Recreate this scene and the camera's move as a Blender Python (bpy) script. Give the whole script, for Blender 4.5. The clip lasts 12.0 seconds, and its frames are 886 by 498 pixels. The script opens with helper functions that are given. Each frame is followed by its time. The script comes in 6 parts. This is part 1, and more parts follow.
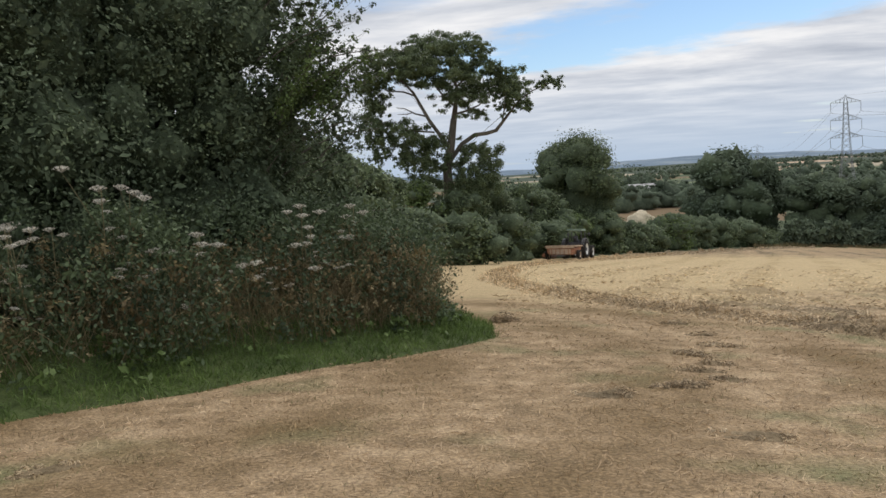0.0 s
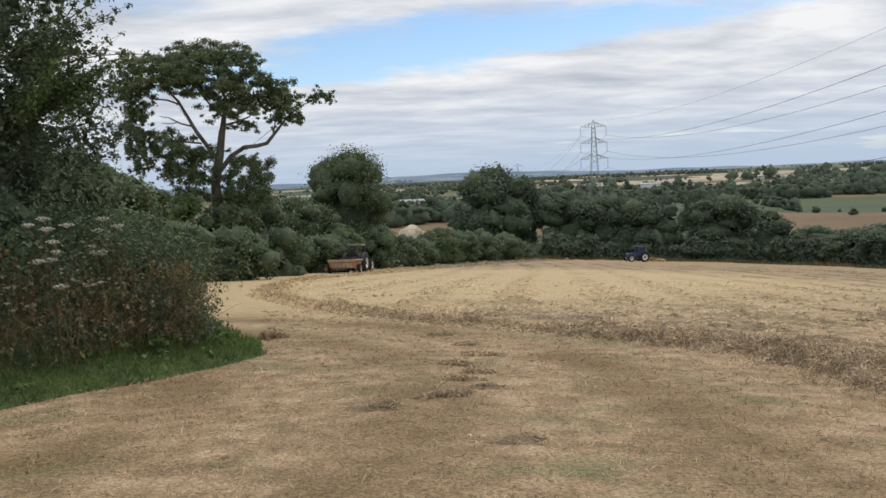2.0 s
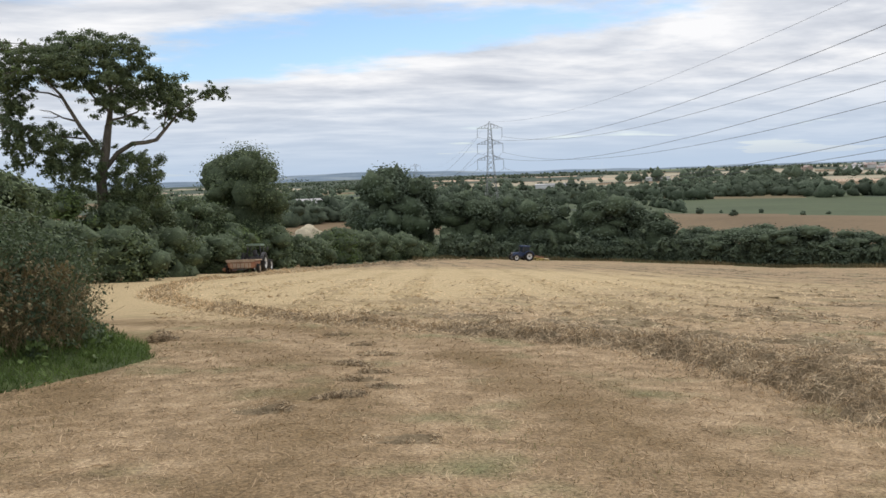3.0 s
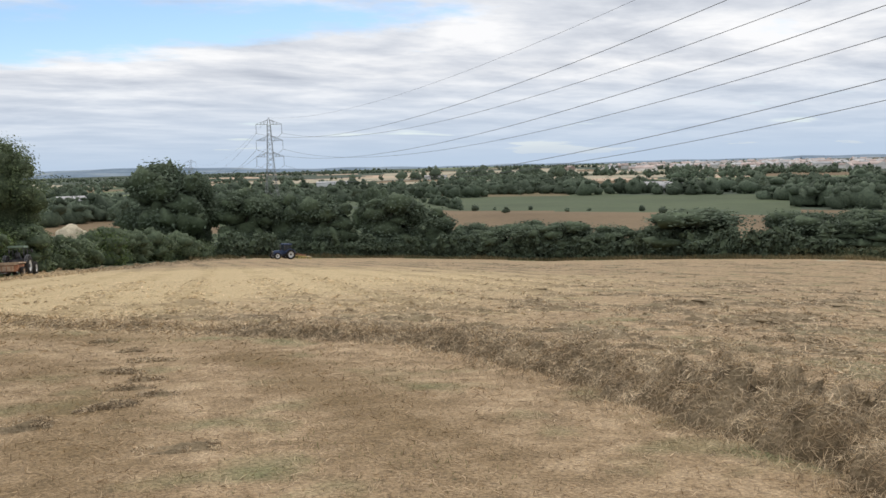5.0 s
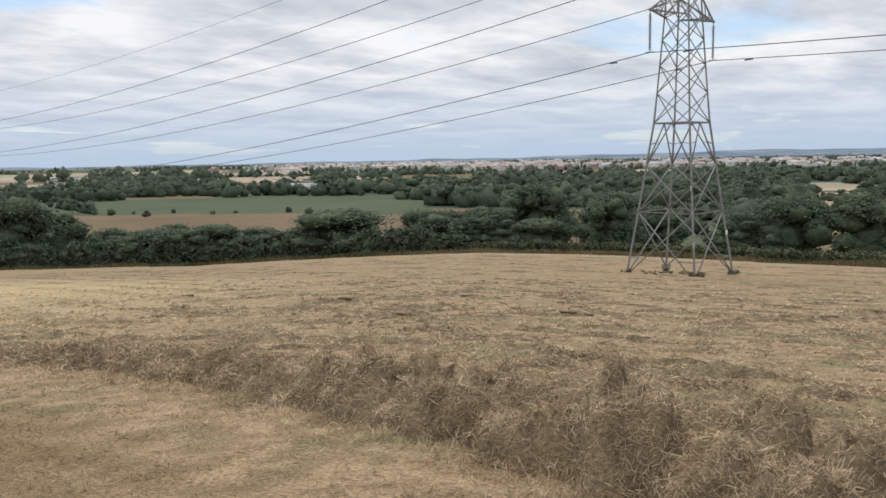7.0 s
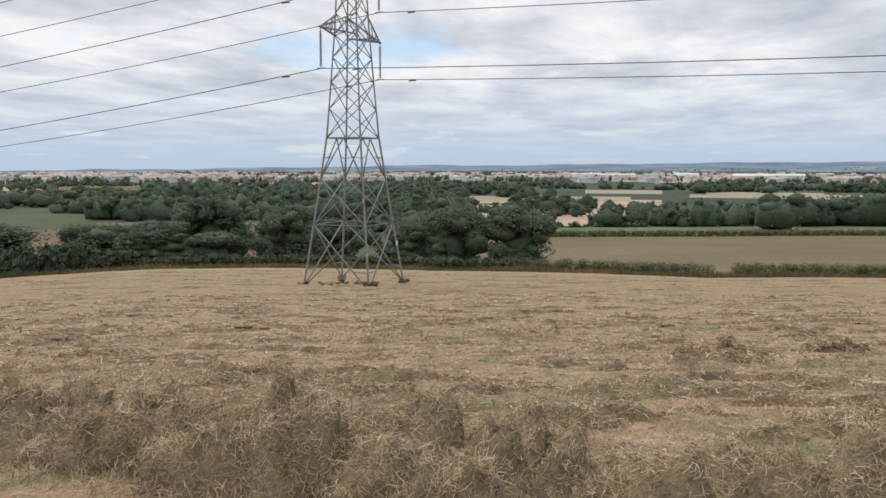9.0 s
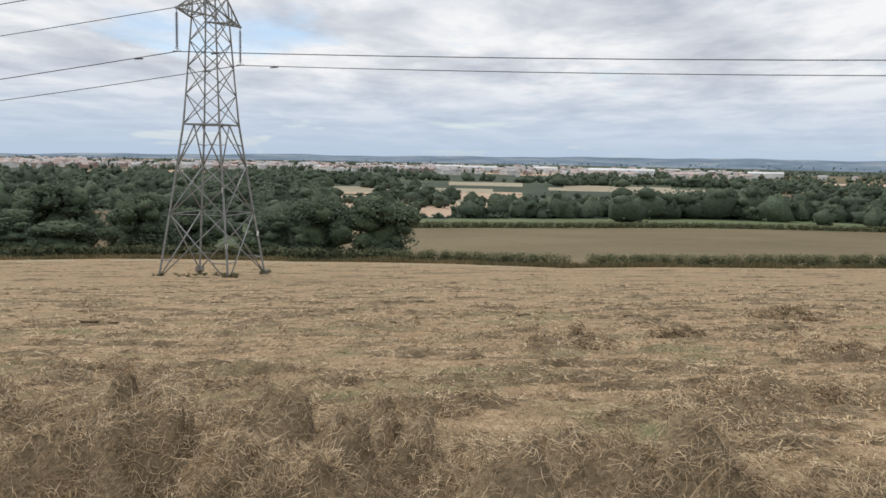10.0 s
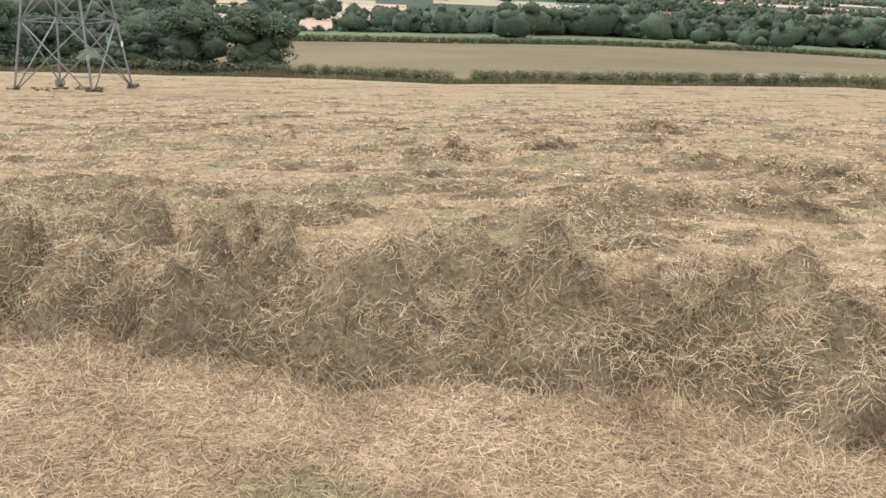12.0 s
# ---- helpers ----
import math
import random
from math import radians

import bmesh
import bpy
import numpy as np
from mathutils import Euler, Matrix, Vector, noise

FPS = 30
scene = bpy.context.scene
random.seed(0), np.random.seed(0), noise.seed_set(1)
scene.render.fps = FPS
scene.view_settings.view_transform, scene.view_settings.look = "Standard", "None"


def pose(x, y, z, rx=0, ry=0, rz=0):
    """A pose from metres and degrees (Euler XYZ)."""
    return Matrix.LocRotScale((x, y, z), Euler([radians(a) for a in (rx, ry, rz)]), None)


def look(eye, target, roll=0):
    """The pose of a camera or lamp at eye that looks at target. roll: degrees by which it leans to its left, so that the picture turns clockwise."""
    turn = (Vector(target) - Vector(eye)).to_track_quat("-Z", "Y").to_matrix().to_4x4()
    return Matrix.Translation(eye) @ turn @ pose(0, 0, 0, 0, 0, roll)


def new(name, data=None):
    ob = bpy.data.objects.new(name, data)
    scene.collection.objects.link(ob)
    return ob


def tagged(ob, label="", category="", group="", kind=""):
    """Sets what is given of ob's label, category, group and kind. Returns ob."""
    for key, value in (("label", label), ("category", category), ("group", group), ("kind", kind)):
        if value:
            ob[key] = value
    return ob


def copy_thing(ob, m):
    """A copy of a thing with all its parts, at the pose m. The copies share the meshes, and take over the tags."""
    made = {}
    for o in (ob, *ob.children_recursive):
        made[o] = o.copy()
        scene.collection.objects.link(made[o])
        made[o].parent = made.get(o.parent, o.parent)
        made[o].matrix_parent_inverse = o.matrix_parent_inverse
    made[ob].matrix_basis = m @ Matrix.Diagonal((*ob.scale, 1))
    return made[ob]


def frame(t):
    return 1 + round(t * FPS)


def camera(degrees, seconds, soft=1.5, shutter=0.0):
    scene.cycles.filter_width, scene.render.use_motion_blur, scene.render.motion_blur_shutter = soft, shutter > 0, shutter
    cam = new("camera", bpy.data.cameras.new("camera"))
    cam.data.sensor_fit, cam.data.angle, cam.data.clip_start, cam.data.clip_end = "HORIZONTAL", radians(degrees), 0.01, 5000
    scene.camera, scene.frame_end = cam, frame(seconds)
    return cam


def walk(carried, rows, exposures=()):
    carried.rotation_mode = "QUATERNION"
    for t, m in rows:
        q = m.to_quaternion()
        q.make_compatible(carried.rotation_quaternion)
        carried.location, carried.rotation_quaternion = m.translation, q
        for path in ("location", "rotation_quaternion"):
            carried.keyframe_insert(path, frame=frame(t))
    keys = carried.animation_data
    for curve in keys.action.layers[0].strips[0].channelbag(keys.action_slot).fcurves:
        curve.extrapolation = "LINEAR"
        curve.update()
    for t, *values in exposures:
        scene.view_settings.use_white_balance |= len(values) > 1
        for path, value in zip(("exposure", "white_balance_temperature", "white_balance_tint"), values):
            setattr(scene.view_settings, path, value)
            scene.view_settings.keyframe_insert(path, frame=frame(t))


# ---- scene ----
cam = camera(55.55, 12.0, soft=1.56)
EYE = 1.6


def camera_rows():
    rows = (
        (0, 0.000, 0.000, 0.000, 0.00, -5.33, 3.76),
        (0.5, 0.022, 0.007, 0.003, -4.78, -4.85, 3.50),
        (1, 0.042, 0.010, 0.000, -8.47, -4.77, 3.70),
        (1.5, 0.064, 0.030, -0.007, -11.90, -5.02, 3.42),
        (2, 0.083, 0.045, -0.011, -15.33, -5.22, 2.73),
        (2.5, 0.106, 0.055, -0.017, -18.75, -5.34, 2.28),
        (4.5, 0.142, 0.060, -0.025, -33.21, -6.13, 2.06),
        (5, 0.148, 0.060, -0.025, -37.02, -6.16, 1.52),
        (5.5, 0.154, 0.058, -0.025, -41.46, -6.38, 0.86),
        (6, 0.162, 0.054, -0.024, -47.13, -6.60, 0.83),
        (6.5, 0.170, 0.044, -0.021, -54.37, -6.79, 0.92),
        (7, 0.176, 0.033, -0.017, -60.72, -6.57, 0.98),
        (9, 0.200, -0.055, -0.014, -82.42, -5.88, -0.04),
        (9.5, 0.207, -0.097, -0.013, -86.95, -5.96, -0.68),
        (10, 0.207, -0.150, -0.007, -91.56, -6.42, -1.14),
        (10.5, 0.195, -0.218, -0.005, -96.49, -7.68, -1.39),
        (11, 0.190, -0.270, -0.032, -99.36, -11.04, -1.72),
        (11.5, 0.197, -0.298, -0.068, -99.54, -15.21, -2.18),
        (12, 0.203, -0.305, -0.102, -99.28, -18.53, -2.50))
    return [(t, pose(x, y, EYE + z, 90 + p, r, a)) for t, x, y, z, a, p, r in rows]


walk(cam, camera_rows(), exposures=((0, -0.12, 6450, 11), (0.5, -0.40, 6450, 11), (1.5, -0.5, 6450, 11), (2, -0.1, 6420, 11), (2.5, -0.02, 6420, 11), (4.5, 0.0, 6420, 10.5), (7, -0.06, 6420, 10.5),
                              (10.5, -0.1, 6420, 10.5), (11, -0.15, 6480, 11), (11.5, 0.05, 6620, 11.5), (11.7, 0.19, 6550, 11.5), (12, 0.65, 6280, 11)))

# ---- world and sun ----
SUN_AZ, SUN_EL = -48.0, 52.0


def make_world():
    w = bpy.data.worlds.new("sky")
    scene.world = w
    w.use_nodes = True
    nt = w.node_tree
    nt.nodes.clear()
    n = nt.nodes.new
    out, mixs = n("ShaderNodeOutputWorld"), n("ShaderNodeMixShader")
    b1, b2 = n("ShaderNodeBackground"), n("ShaderNodeBackground")
    sky = n("ShaderNodeTexSky")
    sky.sky_type, sky.sun_disc = "NISHITA", False
    sky.air_density, sky.dust_density, sky.ozone_density = 1.0, 0.2, 4.0
    sky.sun_elevation, sky.sun_rotation = radians(SUN_EL), radians(-SUN_AZ)
    b1.inputs[1].default_value = 0.13
    nt.links.new(sky.outputs[0], b1.inputs[0])
    tc, sep = n("ShaderNodeTexCoord"), n("ShaderNodeSeparateXYZ")
    nt.links.new(tc.outputs["Generated"], sep.inputs[0])

    def math_node(op, a, b=None):
        m = n("ShaderNodeMath")
        m.operation = op
        for k, v in enumerate((a, b)):
            if v is None:
                continue
            if isinstance(v, (int, float)):
                m.inputs[k].default_value = v
            else:
                nt.links.new(v, m.inputs[k])
        return m.outputs[0]

    # the cloud deck: directions projected on a flat layer
    zc = math_node("ADD", math_node("MAXIMUM", sep.outputs[2], 0.0), 0.075)
    comb = n("ShaderNodeCombineXYZ")
    nt.links.new(math_node("DIVIDE", sep.outputs[0], zc), comb.inputs[0])
    nt.links.new(math_node("DIVIDE", sep.outputs[1], zc), comb.inputs[1])

    def cloud_noise(scale, detail, offset, rough=0.55, stretch=(1, 1, 1), dist=0.0):
        mp, tx = n("ShaderNodeMapping"), n("ShaderNodeTexNoise")
        mp.inputs["Location"].default_value = offset
        mp.inputs["Scale"].default_value = stretch
        mp.inputs["Rotation"].default_value = (0, 0, radians(35))
        tx.inputs["Scale"].default_value, tx.inputs["Detail"].default_value = scale, detail
        tx.inputs["Roughness"].default_value, tx.inputs["Distortion"].default_value = rough, dist
        nt.links.new(comb.outputs[0], mp.inputs[0])
        nt.links.new(mp.outputs[0], tx.inputs[0])
        return tx.outputs[0]

    def ramp(src, stops):
        r = n("ShaderNodeValToRGB")
        el = r.color_ramp.elements
        while len(el) < len(stops):
            el.new(0.5)
        for e, (p, c) in zip(el, stops):
            e.position, e.color = p, (*c, 1)
        nt.links.new(src, r.inputs[0])
        return r.outputs[0]

    cover = ramp(cloud_noise(0.36, 6, CLOUD_OFFSET, 0.55, (1, 1.5, 1), 0.3), ((0.28, (0, 0, 0)), (0.40, (1, 1, 1))))
    # the long blue opening in the deck
    gm, ln = n("ShaderNodeMapping"), n("ShaderNodeVectorMath")
    gm.vector_type = "TEXTURE"
    gm.inputs["Location"].default_value, gm.inputs["Rotation"].default_value = (1.05, 4.45, 0), (0, 0, radians(-45))
    gm.inputs["Scale"].default_value = (1.7, 0.62, 1)
    ln.operation = "LENGTH"
    nt.links.new(comb.outputs[0], gm.inputs[0])
    nt.links.new(gm.outputs[0], ln.inputs[0])
    ragged = math_node("ADD", ln.outputs["Value"], math_node("MULTIPLY", math_node("SUBTRACT", cloud_noise(1.6, 6, (3, 3, 0), 0.6), 0.5), 2.0))
    gap = n("ShaderNodeMapRange")
    gap.interpolation_type = "SMOOTHSTEP"
    gap.inputs[1].default_value, gap.inputs[2].default_value = 0.55, 1.25
    nt.links.new(ragged, gap.inputs[0])
    cover = math_node("MULTIPLY", cover, gap.outputs[0])
    tone = ramp(cloud_noise(0.85, 8, (7.3, 2.1, 0), 0.6, (1, 1.5, 1), 0.2),
                ((0.30, (0.52, 0.56, 0.63)), (0.46, (0.72, 0.75, 0.80)), (0.62, (0.98, 0.98, 0.98))))
    # haze towards the horizon
    haze = n("ShaderNodeMapRange")
    haze.inputs[1].default_value, haze.inputs[2].default_value = 0.0, 0.10
    haze.inputs[3].default_value, haze.inputs[4].default_value = 1.0, 0.0
    nt.links.new(sep.outputs[2], haze.inputs[0])
    mixc = n("ShaderNodeMix")
    mixc.data_type = "RGBA"
    nt.links.new(haze.outputs[0], mixc.inputs[0])
    nt.links.new(tone, mixc.inputs[6])
    mixc.inputs[7].default_value = (0.52, 0.63, 0.77, 1)
    nt.links.new(mixc.outputs[2], b2.inputs[0])
    b2.inputs[1].default_value = 1.0
    fac = math_node("MAXIMUM", cover, math_node("MULTIPLY", haze.outputs[0], 0.9))
    nt.links.new(fac, mixs.inputs[0])
    nt.links.new(b1.outputs[0], mixs.inputs[1])
    nt.links.new(b2.outputs[0], mixs.inputs[2])
    nt.links.new(mixs.outputs[0], out.inputs[0])


CLOUD_OFFSET = (0.0, 0.0, 0.0)
make_world()
sun = new("sun", bpy.data.lights.new("sun", "SUN"))
sun.data.energy, sun.data.angle, sun.data.color = 1.5, radians(9), (1.0, 0.95, 0.86)
sun.matrix_world = look((0, 0, 100), (100 * math.sin(radians(SUN_AZ)) * math.cos(radians(SUN_EL)),
                                      -100 * math.cos(radians(SUN_AZ)) * math.cos(radians(SUN_EL)),
                                      100 - 100 * math.sin(radians(SUN_EL))))


# ---- materials ----
def material(name, colors, scale=1.0, rough=0.9, bump=0.0, bump_scale=40.0, fine=None, island=0.0, metal=0.0,
             stretch=(1, 1, 1), detail=4.0, translucent=0.0, random_object=0.0, big=None, sun_patch=None, lanes=None):
    """A noise-driven surface: colors are ramp stops (position, rgb); fine is (scale, amount) of grain;
    big is (scale, rgb, low, high), wide patches of another colour."""
    m = bpy.data.materials.new(name)
    m.use_nodes = True
    nt = m.node_tree
    n, link = nt.nodes.new, nt.links.new
    bsdf = nt.nodes["Principled BSDF"]
    bsdf.inputs["Roughness"].default_value, bsdf.inputs["Metallic"].default_value = rough, metal
    bsdf.inputs["Specular IOR Level"].default_value = 0.25
    tc, mp = n("ShaderNodeTexCoord"), n("ShaderNodeMapping")
    mp.inputs["Scale"].default_value = stretch
    link(tc.outputs["Object"], mp.inputs[0])
    tx = n("ShaderNodeTexNoise")
    tx.inputs["Scale"].default_value, tx.inputs["Detail"].default_value = scale, detail
    link(mp.outputs[0], tx.inputs[0])
    r = n("ShaderNodeValToRGB")
    el = r.color_ramp.elements
    while len(el) < len(colors):
        el.new(0.5)
    for e, (p, c) in zip(el, colors):
        e.position, e.color = p, (*c, 1)
    link(tx.outputs[0], r.inputs[0])
    col = r.outputs[0]

    def blend(a, b, fac, mode="MIX"):
        x = n("ShaderNodeMix")
        x.data_type, x.blend_type = "RGBA", mode
        if isinstance(fac, (int, float)):
            x.inputs[0].default_value = fac
        else:
            link(fac, x.inputs[0])
        link(a, x.inputs[6])
        if isinstance(b, tuple):
            x.inputs[7].default_value = (*b, 1)
        else:
            link(b, x.inputs[7])
        return x.outputs[2]

    if big:
        t2, mr = n("ShaderNodeTexNoise"), n("ShaderNodeMapRange")
        t2.inputs["Scale"].default_value, t2.inputs["Detail"].default_value = big[0], 5
        link(tc.outputs["Object"], t2.inputs[0])
        mr.inputs[1].default_value, mr.inputs[2].default_value = big[2], big[3]
        link(t2.outputs[0], mr.inputs[0])
        col = blend(col, big[1], mr.outputs[0])
    if sun_patch:
        # a painted patch of sunlight: centre x, y, radius, rgb, with a ragged rim
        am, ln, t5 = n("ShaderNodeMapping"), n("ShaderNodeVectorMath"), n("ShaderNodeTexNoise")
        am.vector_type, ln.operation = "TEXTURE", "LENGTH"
        am.inputs["Location"].default_value, am.inputs["Scale"].default_value = (sun_patch[0], sun_patch[1], 0), (sun_patch[2], sun_patch[2], 1000)
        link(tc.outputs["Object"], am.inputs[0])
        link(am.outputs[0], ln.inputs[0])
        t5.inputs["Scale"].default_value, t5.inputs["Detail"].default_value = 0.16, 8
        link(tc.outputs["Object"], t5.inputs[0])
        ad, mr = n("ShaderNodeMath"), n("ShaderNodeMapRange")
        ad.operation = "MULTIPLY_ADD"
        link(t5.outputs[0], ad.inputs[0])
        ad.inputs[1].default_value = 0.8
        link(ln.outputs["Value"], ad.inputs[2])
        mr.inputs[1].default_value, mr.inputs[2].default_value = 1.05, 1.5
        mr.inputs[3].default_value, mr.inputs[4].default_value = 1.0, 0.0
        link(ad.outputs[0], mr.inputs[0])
        col = blend(col, sun_patch[3], mr.outputs[0])
    if lanes:
        # mower lanes bent round a point: centre x, y, outer radius, spacing, rgb
        sb, ln, t6 = n("ShaderNodeVectorMath"), n("ShaderNodeVectorMath"), n("ShaderNodeTexNoise")
        sb.operation, ln.operation = "MULTIPLY_ADD", "LENGTH"
        link(tc.outputs["Object"], sb.inputs[0])
        sb.inputs[1].default_value, sb.inputs[2].default_value = (1, 1, 0), (-lanes[0], -lanes[1], 0)
        link(sb.outputs[0], ln.inputs[0])
        t6.inputs["Scale"].default_value, t6.inputs["Detail"].default_value = 0.35, 7
        link(tc.outputs["Object"], t6.inputs[0])

        def op(kind, a, b, c=0.0):
            x = n("ShaderNodeMath")
            x.operation = kind
            for k, v in enumerate((a, b, c)):
                if isinstance(v, (int, float)):
                    x.inputs[k].default_value = v
                else:
                    link(v, x.inputs[k])
            return x.outputs[0]

        warped = op("MULTIPLY_ADD", t6.outputs[0], 1.6, ln.outputs["Value"])
        wave = op("SINE", op("MULTIPLY", warped, 2 * math.pi / lanes[3]), 0.0)
        inside = op("LESS_THAN", ln.outputs["Value"], lanes[2])
        patchy = op("MULTIPLY_ADD", t6.outputs[0], 1.8, -0.55)
        stripe = op("MULTIPLY", op("MULTIPLY_ADD", wave, 0.38, 0.24), inside)
        both = n("ShaderNodeMath")
        both.operation, both.use_clamp = "MULTIPLY", True
        link(stripe, both.inputs[0])
        link(patchy, both.inputs[1])
        strong = n("ShaderNodeMath")
        strong.operation, strong.use_clamp = "MULTIPLY", True
        link(both.outputs[0], strong.inputs[0])
        strong.inputs[1].default_value = 2.6
        col = blend(col, lanes[4], strong.outputs[0])
    if fine:
        t3, mr = n("ShaderNodeTexNoise"), n("ShaderNodeMapRange")
        t3.inputs["Scale"].default_value, t3.inputs["Detail"].default_value = fine[0], 6
        t3.inputs["Roughness"].default_value = 0.7
        link(mp.outputs[0], t3.inputs[0])
        mr.inputs[1].default_value, mr.inputs[2].default_value = 0.3, 0.7
        mr.inputs[3].default_value, mr.inputs[4].default_value = 1 - fine[1], 1 + fine[1]
        link(t3.outputs[0], mr.inputs[0])
        hv = n("ShaderNodeHueSaturation")
        link(mr.outputs[0], hv.inputs["Value"])
        link(col, hv.inputs["Color"])
        col = hv.outputs[0]
    for amount, source in ((island, "ShaderNodeNewGeometry"), (random_object, "ShaderNodeObjectInfo")):
        if amount:
            g, mr, hv = n(source), n("ShaderNodeMapRange"), n("ShaderNodeHueSaturation")
            mr.inputs[3].default_value, mr.inputs[4].default_value = 1 - amount, 1 + amount
            link(g.outputs["Random Per Island" if source == "ShaderNodeNewGeometry" else "Random"], mr.inputs[0])
            link(mr.outputs[0], hv.inputs["Value"])
            link(col, hv.inputs["Color"])
            col = hv.outputs[0]
    link(col, bsdf.inputs["Base Color"])
    if bump:
        t4, bp = n("ShaderNodeTexNoise"), n("ShaderNodeBump")
        t4.inputs["Scale"].default_value, t4.inputs["Detail"].default_value = bump_scale, 5
        link(mp.outputs[0], t4.inputs[0])
        bp.inputs["Strength"].default_value, bp.inputs["Distance"].default_value = bump, 1 / bump_scale
        link(t4.outputs[0], bp.inputs["Height"])
        link(bp.outputs[0], bsdf.inputs["Normal"])
    if translucent:
        tr, mx = n("ShaderNodeBsdfTranslucent"), n("ShaderNodeMixShader")
        mx.inputs[0].default_value = translucent
        link(col, tr.inputs[0])
        link(bsdf.outputs[0], mx.inputs[1])
        link(tr.outputs[0], mx.inputs[2])
        link(mx.outputs[0], nt.nodes["Material Output"].inputs[0])
    return m


def leaf(name, dark, light, rough=0.55):
    return material(name, ((0.35, dark), (0.65, light)), 0.9, rough, island=0.35, translucent=0.28, random_object=0.12)


